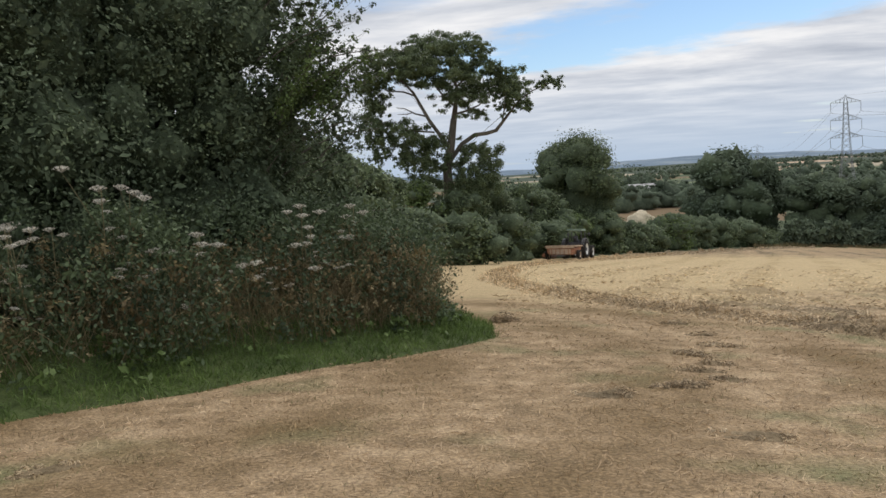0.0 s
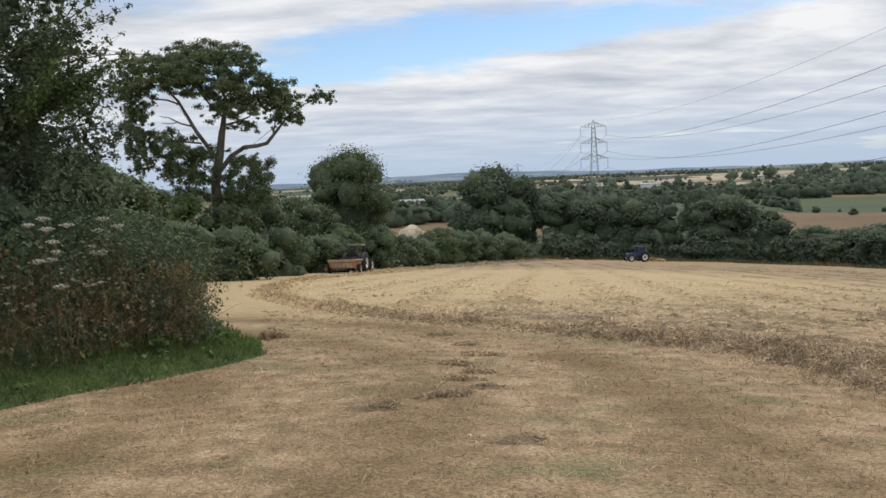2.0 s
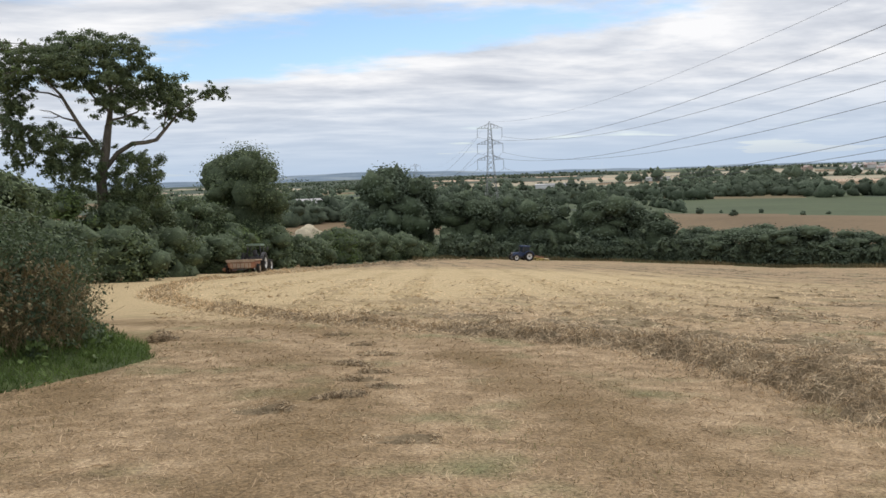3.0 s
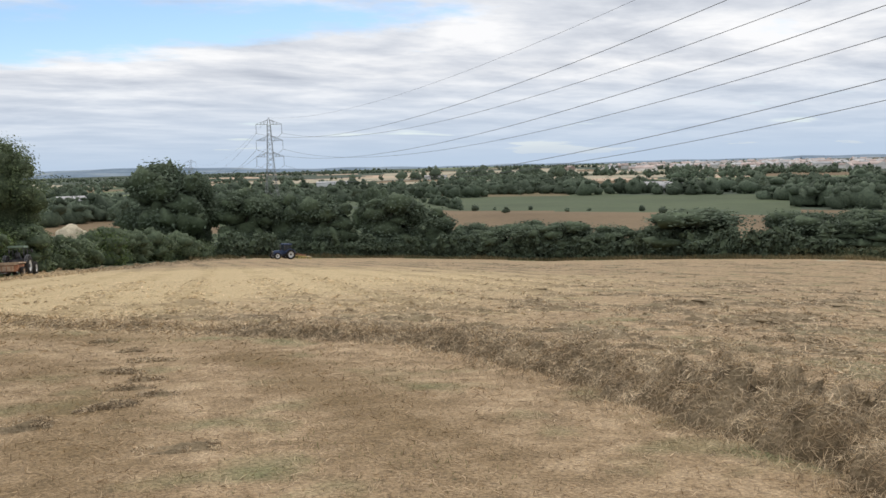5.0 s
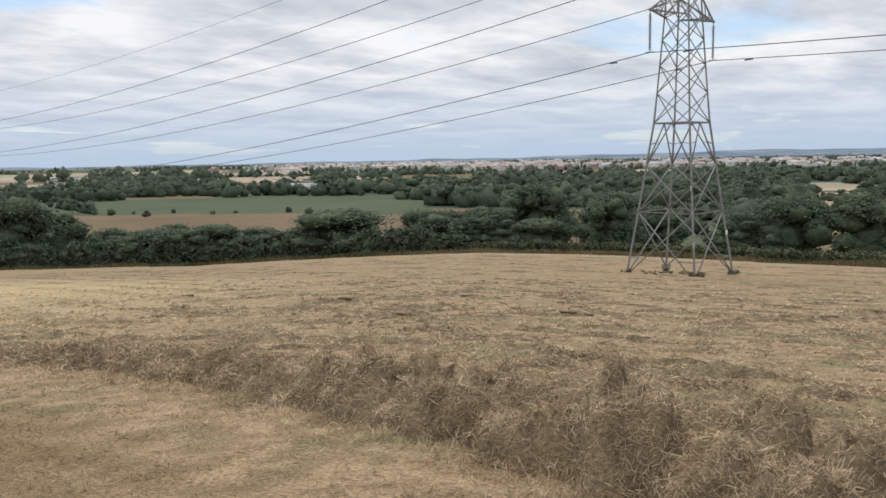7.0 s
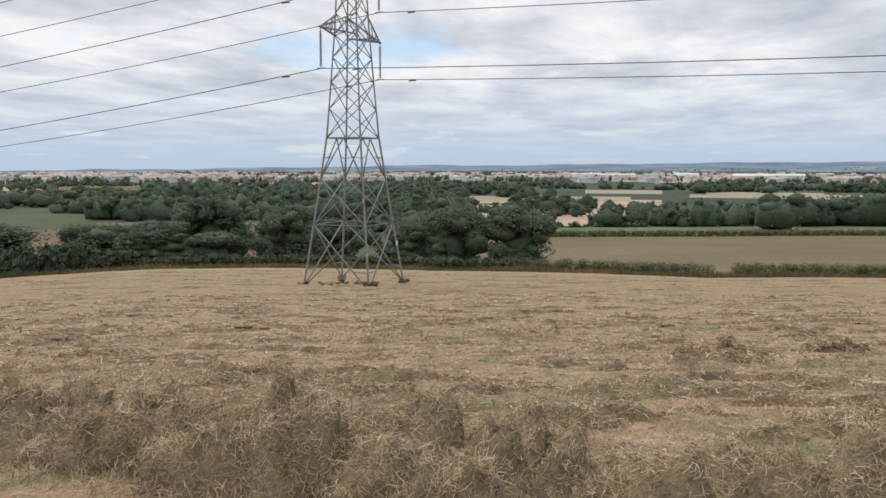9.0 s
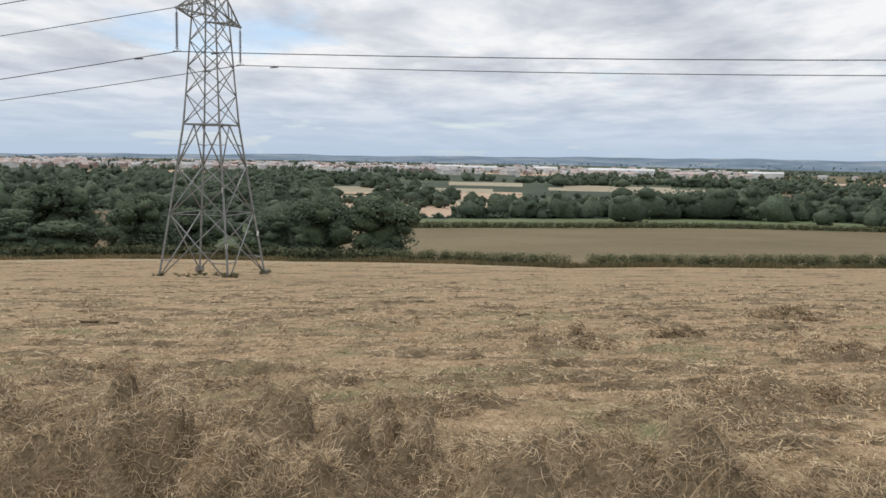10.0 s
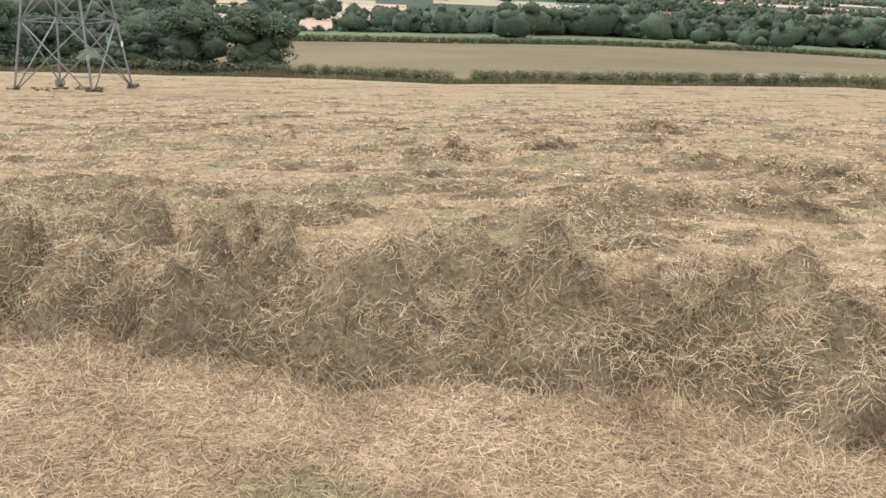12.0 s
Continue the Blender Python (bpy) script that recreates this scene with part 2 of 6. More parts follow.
# field and hay colours share one painted patch of sunlight down the slope
M = {
    "stubble": material("stubble", ((0.34, (0.27, 0.192, 0.110)), (0.50, (0.372, 0.264, 0.154)), (0.66, (0.48, 0.352, 0.218))),
                        2.6, 0.95, bump=1.0, bump_scale=24, fine=(30, 0.6), detail=12, big=(0.55, (0.205, 0.198, 0.098), 0.55, 0.70), sun_patch=(8, 56, 38, (0.53, 0.405, 0.23)), lanes=(-9, 11.5, 16.4, 2.9, (0.20, 0.135, 0.065))),
    "tedded": material("tedded", ((0.34, (0.15, 0.11, 0.064)), (0.50, (0.222, 0.166, 0.099)), (0.66, (0.30, 0.232, 0.142))),
                       2.4, 0.95, bump=1.0, bump_scale=22, fine=(28, 0.55), detail=10, big=(0.3, (0.30, 0.26, 0.15), 0.55, 0.72), sun_patch=(8, 56, 38, (0.47, 0.355, 0.195))),
    "hay": material("hay", ((0.3, (0.15, 0.113, 0.067)), (0.7, (0.33, 0.252, 0.155))), 3.0, 0.95, bump=1.0, bump_scale=22, fine=(30, 0.4), sun_patch=(8, 56, 38, (0.40, 0.30, 0.172))),
    "straw": material("straw", ((0.3, (0.378, 0.272, 0.166)), (0.7, (0.555, 0.418, 0.276))), 1.3, 0.8, island=0.5, big=(0.55, (0.30, 0.27, 0.14), 0.56, 0.72), sun_patch=(8, 56, 38, (0.62, 0.475, 0.285)), lanes=(-9, 11.5, 16.4, 2.9, (0.27, 0.178, 0.085))),
    "tuft": material("tuft", ((0.3, (0.22, 0.165, 0.097)), (0.7, (0.35, 0.272, 0.17))), 3.0, 0.95, bump=1.0, bump_scale=25, fine=(30, 0.4), island=0.3, sun_patch=(8, 56, 38, (0.56, 0.43, 0.255))),
    "hay_strand": material("hay_strand", ((0.32, (0.30, 0.224, 0.138)), (0.5, (0.46, 0.352, 0.222)), (0.68, (0.65, 0.515, 0.345))), 2.6, 0.7, island=0.68, sun_patch=(8, 56, 38, (0.60, 0.46, 0.28))),
    "grass": material("grass", ((0.3, (0.045, 0.065, 0.02)), (0.7, (0.09, 0.12, 0.036))), 3.0, 0.8, fine=(25, 0.3), bump=0.8, bump_scale=20),
    "grass_blade": leaf("grass_blade", (0.07, 0.112, 0.03), (0.145, 0.21, 0.058)),
    "regrowth": leaf("regrowth", (0.19, 0.185, 0.085), (0.29, 0.27, 0.13)),
    "dry_grass": material("dry_grass", ((0.3, (0.16, 0.128, 0.07)), (0.7, (0.33, 0.27, 0.155))), 2.0, 0.85, island=0.4, translucent=0.2),
    "hedge_leaf": leaf("hedge_leaf", (0.058, 0.086, 0.047), (0.135, 0.18, 0.092)),
    # lighter copy of the hedge leaf, painting the tall hedge as better lit
    "lit_hedge_leaf": leaf("lit_hedge_leaf", (0.07, 0.10, 0.06), (0.17, 0.215, 0.118)),
    "oak_leaf": leaf("oak_leaf", (0.086, 0.118, 0.06), (0.165, 0.212, 0.102)),
    # leaf made paler and bluer: distance haze put into its colour
    "hazed_leaf": leaf("hazed_leaf", (0.096, 0.126, 0.088), (0.152, 0.194, 0.126), 0.85),
    "field_hedge": leaf("field_hedge", (0.15, 0.165, 0.09), (0.25, 0.255, 0.14), 0.85),
    "rough_weed": leaf("rough_weed", (0.10, 0.098, 0.045), (0.19, 0.165, 0.085)),
    "pale_leaf": leaf("pale_leaf", (0.08, 0.12, 0.035), (0.15, 0.21, 0.07)),
    # darker green for hedge and crown cores: inner shade put in as colour
    "shaded_green": material("shaded_green", ((0.3, (0.055, 0.075, 0.044)), (0.7, (0.105, 0.135, 0.078))), 2.0, 0.95, fine=(9, 0.5)),
    "bark": material("bark", ((0.3, (0.085, 0.075, 0.06)), (0.7, (0.20, 0.18, 0.15))), 3.0, 0.95, bump=0.8, bump_scale=12, fine=(20, 0.3), stretch=(1, 1, 0.25)),
    "tilled": material("tilled", ((0.3, (0.15, 0.104, 0.057)), (0.7, (0.21, 0.148, 0.083))), 0.02, 0.95, fine=(0.4, 0.15)),
    "gold": material("gold", ((0.3, (0.15, 0.118, 0.062)), (0.7, (0.205, 0.162, 0.088))), 0.03, 0.95, fine=(0.5, 0.15)),
    "pink_soil": material("pink_soil", ((0.3, (0.46, 0.33, 0.23)), (0.7, (0.56, 0.42, 0.30))), 0.02, 0.95, fine=(0.3, 0.1)),
    "pale_straw": material("pale_straw", ((0.3, (0.33, 0.285, 0.20)), (0.7, (0.43, 0.375, 0.27))), 0.02, 0.95, fine=(0.3, 0.1)),
    "green_crop": material("green_crop", ((0.3, (0.065, 0.086, 0.044)), (0.7, (0.092, 0.116, 0.058))), 0.02, 0.95, fine=(0.3, 0.15)),
    "pasture": material("pasture", ((0.3, (0.11, 0.14, 0.065)), (0.7, (0.165, 0.195, 0.098))), 0.02, 0.95, fine=(0.3, 0.15)),
    "dark_land": material("dark_land", ((0.3, (0.045, 0.062, 0.042)), (0.7, (0.075, 0.095, 0.062))), 0.02, 0.95, fine=(0.2, 0.3)),
    # distance haze painted into the ridge as blue-grey
    "hazy_hills": material("hazy_hills", ((0.36, (0.12, 0.175, 0.235)), (0.52, (0.17, 0.23, 0.30)), (0.66, (0.27, 0.315, 0.345))), 0.004, 0.95, fine=(0.03, 0.25), stretch=(1, 1, 0)),
    "steel": material("steel", ((0.3, (0.21, 0.22, 0.22)), (0.7, (0.33, 0.34, 0.34))), 2.0, 0.65, metal=0.15, fine=(12, 0.2)),
    "glass_disc": material("glass_disc", ((0.3, (0.07, 0.07, 0.075)), (0.7, (0.13, 0.13, 0.14))), 6.0, 0.3),
    "footing": material("footing", ((0.3, (0.20, 0.19, 0.17)), (0.7, (0.34, 0.32, 0.29))), 3.0, 0.95, fine=(15, 0.2)),
    "wire": material("wire", ((0.3, (0.09, 0.10, 0.11)), (0.7, (0.14, 0.15, 0.16))), 1.0, 0.6),
    "plate": material("plate", ((0.3, (0.75, 0.75, 0.72)), (0.7, (0.85, 0.85, 0.82))), 3.0, 0.5),
}


# ---- mesh helpers ----
def mesh_from(name, verts, quads, mats, smooth=False, index=None):
    v, q = np.asarray(verts, dtype=np.float32), np.asarray(quads, dtype=np.int32)
    me = bpy.data.meshes.new(name)
    me.vertices.add(len(v))
    me.vertices.foreach_set("co", v.ravel())
    k = q.shape[1]
    me.loops.add(q.size)
    me.loops.foreach_set("vertex_index", q.ravel())
    me.polygons.add(len(q))
    me.polygons.foreach_set("loop_start", np.arange(0, q.size, k, dtype=np.int32))
    if smooth:
        me.polygons.foreach_set("use_smooth", np.ones(len(q), dtype=bool))
    for m in (mats if isinstance(mats, (list, tuple)) else [mats]):
        me.materials.append(m)
    if index is not None:
        me.polygons.foreach_set("material_index", np.asarray(index, dtype=np.int32))
    me.update(calc_edges=True)
    me.validate()
    return me


def part(name, geo, mat, parent, label="", at=None):
    """Links geometry as one mesh object under a thing: a bmesh, a mesh, or (verts, quads)."""
    if isinstance(geo, bmesh.types.BMesh):
        me = bpy.data.meshes.new(name)
        geo.to_mesh(me)
        geo.free()
        me.materials.append(mat)
    elif isinstance(geo, tuple):
        me = mesh_from(name, geo[0], geo[1], mat)
    else:
        me = geo
    ob = new(name, me)
    ob.parent = parent
    if at is not None:
        ob.matrix_basis = at
    return tagged(ob, label)


def join(geos):
    vs, qs, k = [], [], 0
    for v, q in geos:
        vs.append(np.asarray(v, dtype=np.float64))
        qs.append(np.asarray(q) + k)
        k += len(v)
    return np.concatenate(vs), np.concatenate(qs)


def beam(a, b, w, w2=None):
    """A square bar from a to b."""
    a, b = np.array(a, float), np.array(b, float)
    d = b - a
    d /= np.linalg.norm(d)
    ref = np.array((0, 0, 1.0)) if abs(d[2]) < 0.9 else np.array((1.0, 0, 0))
    s = np.cross(d, ref)
    s /= np.linalg.norm(s)
    u = np.cross(s, d)
    out = []
    for p, h in ((a, w / 2), (b, (w if w2 is None else w2) / 2)):
        out += [p + h * (s + u), p + h * (u - s), p - h * (s + u), p + h * (s - u)]
    q = [(0, 1, 5, 4), (1, 2, 6, 5), (2, 3, 7, 6), (3, 0, 4, 7), (3, 2, 1, 0), (4, 5, 6, 7)]
    return np.array(out), np.array(q)


def tube(points, radii, sides=8):
    """A round limb along points, tapering by radii, with closed ends."""
    pts = np.array(points, float)
    vs, qs = [], []
    for i, p in enumerate(pts):
        d = pts[min(i + 1, len(pts) - 1)] - pts[max(i - 1, 0)]
        d /= np.linalg.norm(d) + 1e-9
        ref = np.array((0, 0, 1.0)) if abs(d[2]) < 0.8 else np.array((1.0, 0, 0))
        s = np.cross(d, ref)
        s /= np.linalg.norm(s)
        u = np.cross(s, d)
        for k in range(sides):
            a = 2 * math.pi * k / sides
            vs.append(p + radii[i] * (math.cos(a) * s + math.sin(a) * u))
    for i in range(len(pts) - 1):
        for k in range(sides):
            a, b = i * sides + k, i * sides + (k + 1) % sides
            qs.append((a, b, b + sides, a + sides))
    n = len(vs)
    vs += [pts[0], pts[-1]]
    for k in range(0, sides, 2):
        qs.append((n, (k + 2) % sides, k + 1, k))
        m = (len(pts) - 1) * sides
        qs.append((n + 1, m + k, m + k + 1, m + (k + 2) % sides))
    return np.array(vs), np.array(qs)


def box(cx, cy, cz, sx, sy, sz, bevel=0.0):
    bm = bmesh.new()
    bmesh.ops.create_cube(bm, size=1, matrix=Matrix.Translation((cx, cy, cz)) @ Matrix.Diagonal((sx, sy, sz, 1)))
    if bevel:
        bmesh.ops.bevel(bm, geom=list(bm.edges), offset=bevel, segments=2, affect="EDGES")
    return bm


def rand_unit(rng, n):
    v = rng.normal(size=(n, 3))
    return v / np.linalg.norm(v, axis=1)[:, None]


def leaves(rng, centers, radii, count, size, flat=1.0, shell=0.55, droop=0.0):
    """Leaf blades scattered in clumps: folded diamonds at random turns. radii may be (n,) or (n, 3)."""
    centers, radii = np.asarray(centers, float), np.asarray(radii, float)
    if radii.ndim == 1:
        radii = np.stack([radii, radii, radii * flat], 1)
    vol = radii.prod(1) ** (2 / 3)
    pick = rng.choice(len(centers), count, p=vol / vol.sum())
    d = rand_unit(rng, count)
    r = (shell + (1 - shell) * rng.random(count) ** 0.7) * (1 + 0.4 * rng.random(count) ** 4)
    p = centers[pick] + d * radii[pick] * r[:, None]
    a = rand_unit(rng, count)
    nrm = d * 1.1 + rand_unit(rng, count) * 0.9 + np.array((0, 0, 0.45))
    a = np.cross(nrm, a)
    a /= np.linalg.norm(a, axis=1)[:, None] + 1e-9
    a[:, 2] -= droop
    b = np.cross(nrm, a)
    b /= np.linalg.norm(b, axis=1)[:, None] + 1e-9
    s = size * (0.6 + 0.8 * rng.random(count))[:, None]
    v = np.stack([p - a * s, p + b * s * 0.55, p + a * s, p - b * s * 0.55], 1).reshape(-1, 3)
    return v, np.arange(count * 4).reshape(-1, 4)


def ribbons(rng, pos, direction, length, width, bend=0.35, rise=1.0):
    """Bent blades of two quads each, from pos along direction."""
    n = len(pos)
    d = direction / (np.linalg.norm(direction, axis=1)[:, None] + 1e-9)
    side = np.cross(d, rand_unit(rng, n))
    side /= np.linalg.norm(side, axis=1)[:, None] + 1e-9
    off = rand_unit(rng, n) * bend
    off[:, 2] *= rise
    L = length[:, None]
    m = pos + d * L * 0.5 + off * L * 0.25
    e = pos + (d + off) / (np.linalg.norm(d + off, axis=1)[:, None] + 1e-9) * L
    w = width[:, None] * side / 2
    v = np.stack([pos - w, pos + w, m - w, m + w, e - w * 0.5, e + w * 0.5], 1).reshape(-1, 3)
    k = np.arange(n)[:, None] * 6
    q = np.concatenate([k + np.array((0, 1, 3, 2)), k + np.array((2, 3, 5, 4))], 1).reshape(-1, 4)
    return v, q


def curls(rng, pos, up, length, width, comb=None, lift=0.12, turn=0.9):
    """Short curled stalks that lie on a surface: pos and up per stalk; comb draws them along one direction."""
    n = len(pos)
    d = rand_unit(rng, n)
    if comb is not None:
        d = d * 0.75 + comb * rng.choice((-1, 1), n)[:, None]
    d -= up * (d * up).sum(1)[:, None]
    d /= np.linalg.norm(d, axis=1)[:, None] + 1e-9
    across = np.cross(up, d)
    bend = (rng.normal(size=n) * turn)[:, None]
    rise = (rng.normal(size=n) * lift + 0.6 * lift)[:, None]
    L = length[:, None]
    m = pos + d * L * 0.5 + across * bend * L * 0.16 + up * rise * L * 0.6
    e = pos + d * L * (1 - 0.18 * np.abs(bend)) + across * bend * L * 0.55 + up * rise * L * (0.4 + 0.9 * rng.random((n, 1)))
    face = up + rng.normal(size=(n, 3)) * 0.45
    w = np.cross(d + across * bend * 0.5, face)
    w *= width[:, None] / 2 / (np.linalg.norm(w, axis=1)[:, None] + 1e-9)
    v = np.stack([pos - w, pos + w, m - w, m + w, e - w * 0.5, e + w * 0.5], 1).reshape(-1, 3)
    k = np.arange(n)[:, None] * 6
    q = np.concatenate([k + np.array((0, 1, 3, 2)), k + np.array((2, 3, 5, 4))], 1).reshape(-1, 4)
    return v, q


def wads(rng, centers, radii, each, width, reach=1.0):
    """Tangled wads of hay: strands that wrap round flattened balls, each ball combed its own way."""
    n = len(centers)
    C, R = np.repeat(np.asarray(centers, float), each, 0), np.repeat(np.asarray(radii, float), each)
    W = np.repeat(np.asarray(width, float), each)
    m = len(C)
    comb = np.repeat(rand_unit(rng, n), each, 0)
    d = rand_unit(rng, m)
    d[:, 2] = np.abs(d[:, 2] + 0.25)
    d /= np.linalg.norm(d, axis=1)[:, None]
    t = np.cross(d, comb + rng.normal(size=(m, 3)) * 0.75)
    t /= np.linalg.norm(t, axis=1)[:, None] + 1e-9
    shellr = R * (0.72 + 0.36 * rng.random(m) ** 1.5)
    span = rng.uniform(0.2, 0.85, m) * reach
    side = np.cross(d, t)
    side = side * 0.8 + rng.normal(size=(m, 3)) * 0.4
    side /= np.linalg.norm(side, axis=1)[:, None] + 1e-9
    lift = rng.random(m) ** 5 * 0.4
    pts = []
    for k, f in enumerate((0.0, 0.5, 1.0)):
        a = (span * f)[:, None]
        p = (d * np.cos(a) + t * np.sin(a)) * (shellr * (1 + lift * f))[:, None]
        p[:, 2] *= 0.78
        pts.append(C + p)
    w = (W * rng.uniform(0.6, 1.4, m))[:, None] * side / 2
    v = np.stack([pts[0] - w, pts[0] + w, pts[1] - w, pts[1] + w, pts[2] - w * 0.5, pts[2] + w * 0.5], 1).reshape(-1, 3)
    k = np.arange(m)[:, None] * 6
    q = np.concatenate([k + np.array((0, 1, 3, 2)), k + np.array((2, 3, 5, 4))], 1).reshape(-1, 4)
    return v, q


def blob(rng, c, rx, rz, nu=7, nv=4):
    """A small lumpy mass of foliage."""
    th = np.linspace(0.25, math.pi - 0.12, nv)
    ph = np.arange(nu) * 2 * math.pi / nu
    T, Ph = np.meshgrid(th, ph, indexing="ij")
    r = 1 + 0.3 * rng.normal(size=T.shape).clip(-1.5, 1.5)
    v = np.stack([np.sin(T) * np.cos(Ph) * r * rx, np.sin(T) * np.sin(Ph) * r * rx, np.cos(T) * r * rz], -1).reshape(-1, 3) + c
    i, j = np.meshgrid(np.arange(nv - 1), np.arange(nu), indexing="ij")
    j2 = (j + 1) % nu
    q = np.stack([i * nu + j, (i + 1) * nu + j, (i + 1) * nu + j2, i * nu + j2], -1).reshape(-1, 4)
    cap = [(0, 1, 2, 3), (0, 3, 4, 5)]
    return v, np.concatenate([q, np.array(cap)])


# ---- the lie of the land: polar about the viewpoint; az in degrees, clockwise negative ----
A_S, V_S = (-180, -120, -60, -30, -10, 0, 9, 27, 44, 63, 76, 100, 115, 125, 150, 180), \
    (-0.035, -0.02, 0.045, 0.065, 0.08, 0.087, 0.094, 0.106, 0.116, 0.119, 0.127, 0.121, 0.105, 0.095, 0.06, -0.035)
A_E, V_E = (-60, 0, 9, 16, 22, 27, 44, 63, 82, 100, 125, 150), (60, 75, 88, 120, 150, 168, 155, 130, 115, 110, 120, 130)
A_T, V_T = (-60, -10, 0, 9, 22, 27, 44, 63, 72, 82, 100, 115, 125, 150), \
    (0.08, 0.10, 0.1087, 0.112, 0.109, 0.1126, 0.1252, 0.1203, 0.1235, 0.129, 0.131, 0.117, 0.103, 0.09)
A_M, V_M = (-30, 0, 18, 28, 38, 62, 80, 100, 130), (0.06, 0.056, 0.052, 0.053, 0.066, 0.076, 0.078, 0.077, 0.07)
D_F, V_F = (350, 500, 700, 900, 1600, 2600, 3600, 4300, 4800), (1.0, 0.80, 0.60, 0.44, 0.31, 0.205, 0.165, 0.15, 0.14)
A_H, V_H = (-60, 0, 10, 14, 17, 20, 24, 27, 38, 53, 57, 60, 62, 65, 69, 72, 76, 80, 84, 90, 96, 102, 110, 120, 140), \
    (.005, .005, .005, .0025, .0012, .0035, .0055, .0075, .0094, .0092, .0085, .0078, .0085, .008, .0058, .0066, .0048, .0034, .0037, .0026, .0012, 0, -.0014, -.002, -.002)


# the two hedges past the gold field
A_G, V_G1, V_G2 = (84, 91, 100, 109, 120, 140), (272, 283, 305, 330, 350, 370), (345, 358, 390, 425, 450, 470)


def edge(az):
    return np.interp(-np.asarray(az, float), A_E, V_E)


def land(az, d):
    """The ground's height at that bearing and distance."""
    A, d = -np.asarray(az, float), np.asarray(d, float)
    A = (A + 180) % 360 - 180
    s, de, te, tm = np.interp(A, A_S, V_S), np.interp(A, A_E, V_E), np.interp(A, A_T, V_T), np.interp(A, A_M, V_M)
    near = EYE + s * np.minimum(d, 60)
    k = np.clip((d - 60) / np.maximum(de - 60, 1), 0, 1)
    near = near + (te * de - (EYE + s * 60)) * k
    far = d * (te + (tm - te) * np.clip(np.log(np.maximum(d, 1) / de) / np.log(350 / de), 0, 1))
    ridge = np.clip((d - 3800) / 850, 0, 1)
    top = np.interp(A, A_H, V_H) - 0.0005 * (np.sin(A * 0.63 + 0.4) + 0.6 * np.sin(A * 1.7))
    vf = np.interp(d, D_F, V_F)
    mix = np.clip((d - 350) / 500, 0, 1)
    far2 = d * (vf * (tm * (1 - mix) + 0.075 * mix) * (1 - ridge) + top * ridge)
    depth = np.where(d <= de, near, np.where(d < 350, far, far2))
    back = EYE + s * np.minimum(d, 420)
    w = np.clip((A - 140) / 25, 0, 1) + np.clip((-A - 65) / 25, 0, 1)
    depth = depth * (1 - w) + back * w
    return EYE - depth


def at(az, d, up=0.0):
    a = radians(az)
    return Vector((-math.sin(a) * d, math.cos(a) * d, float(land(az, d)) + up))


def height(x, y):
    return land(np.degrees(np.arctan2(-x, y)), np.hypot(x, y))


def field_kind(A, d, rng_cells):
    """Which crop the land carries beyond the near field."""
    cells, kinds = rng_cells
    u = np.stack([A * 0.20, np.log(d) * 10], -1)
    best = np.zeros(u.shape[:-1], dtype=int)
    dist = np.full(u.shape[:-1], 1e9)
    for i, c in enumerate(cells):
        e = np.abs(u[..., 0] - c[0]) * 0.8 + np.abs(u[..., 1] - c[1])
        m = e < dist
        dist[m], best[m] = e[m], i
    return kinds[best]


GROUND_MATS = ("stubble", "tilled", "gold", "pink_soil", "pale_straw", "green_crop", "pasture", "dark_land", "hazy_hills", "grass")


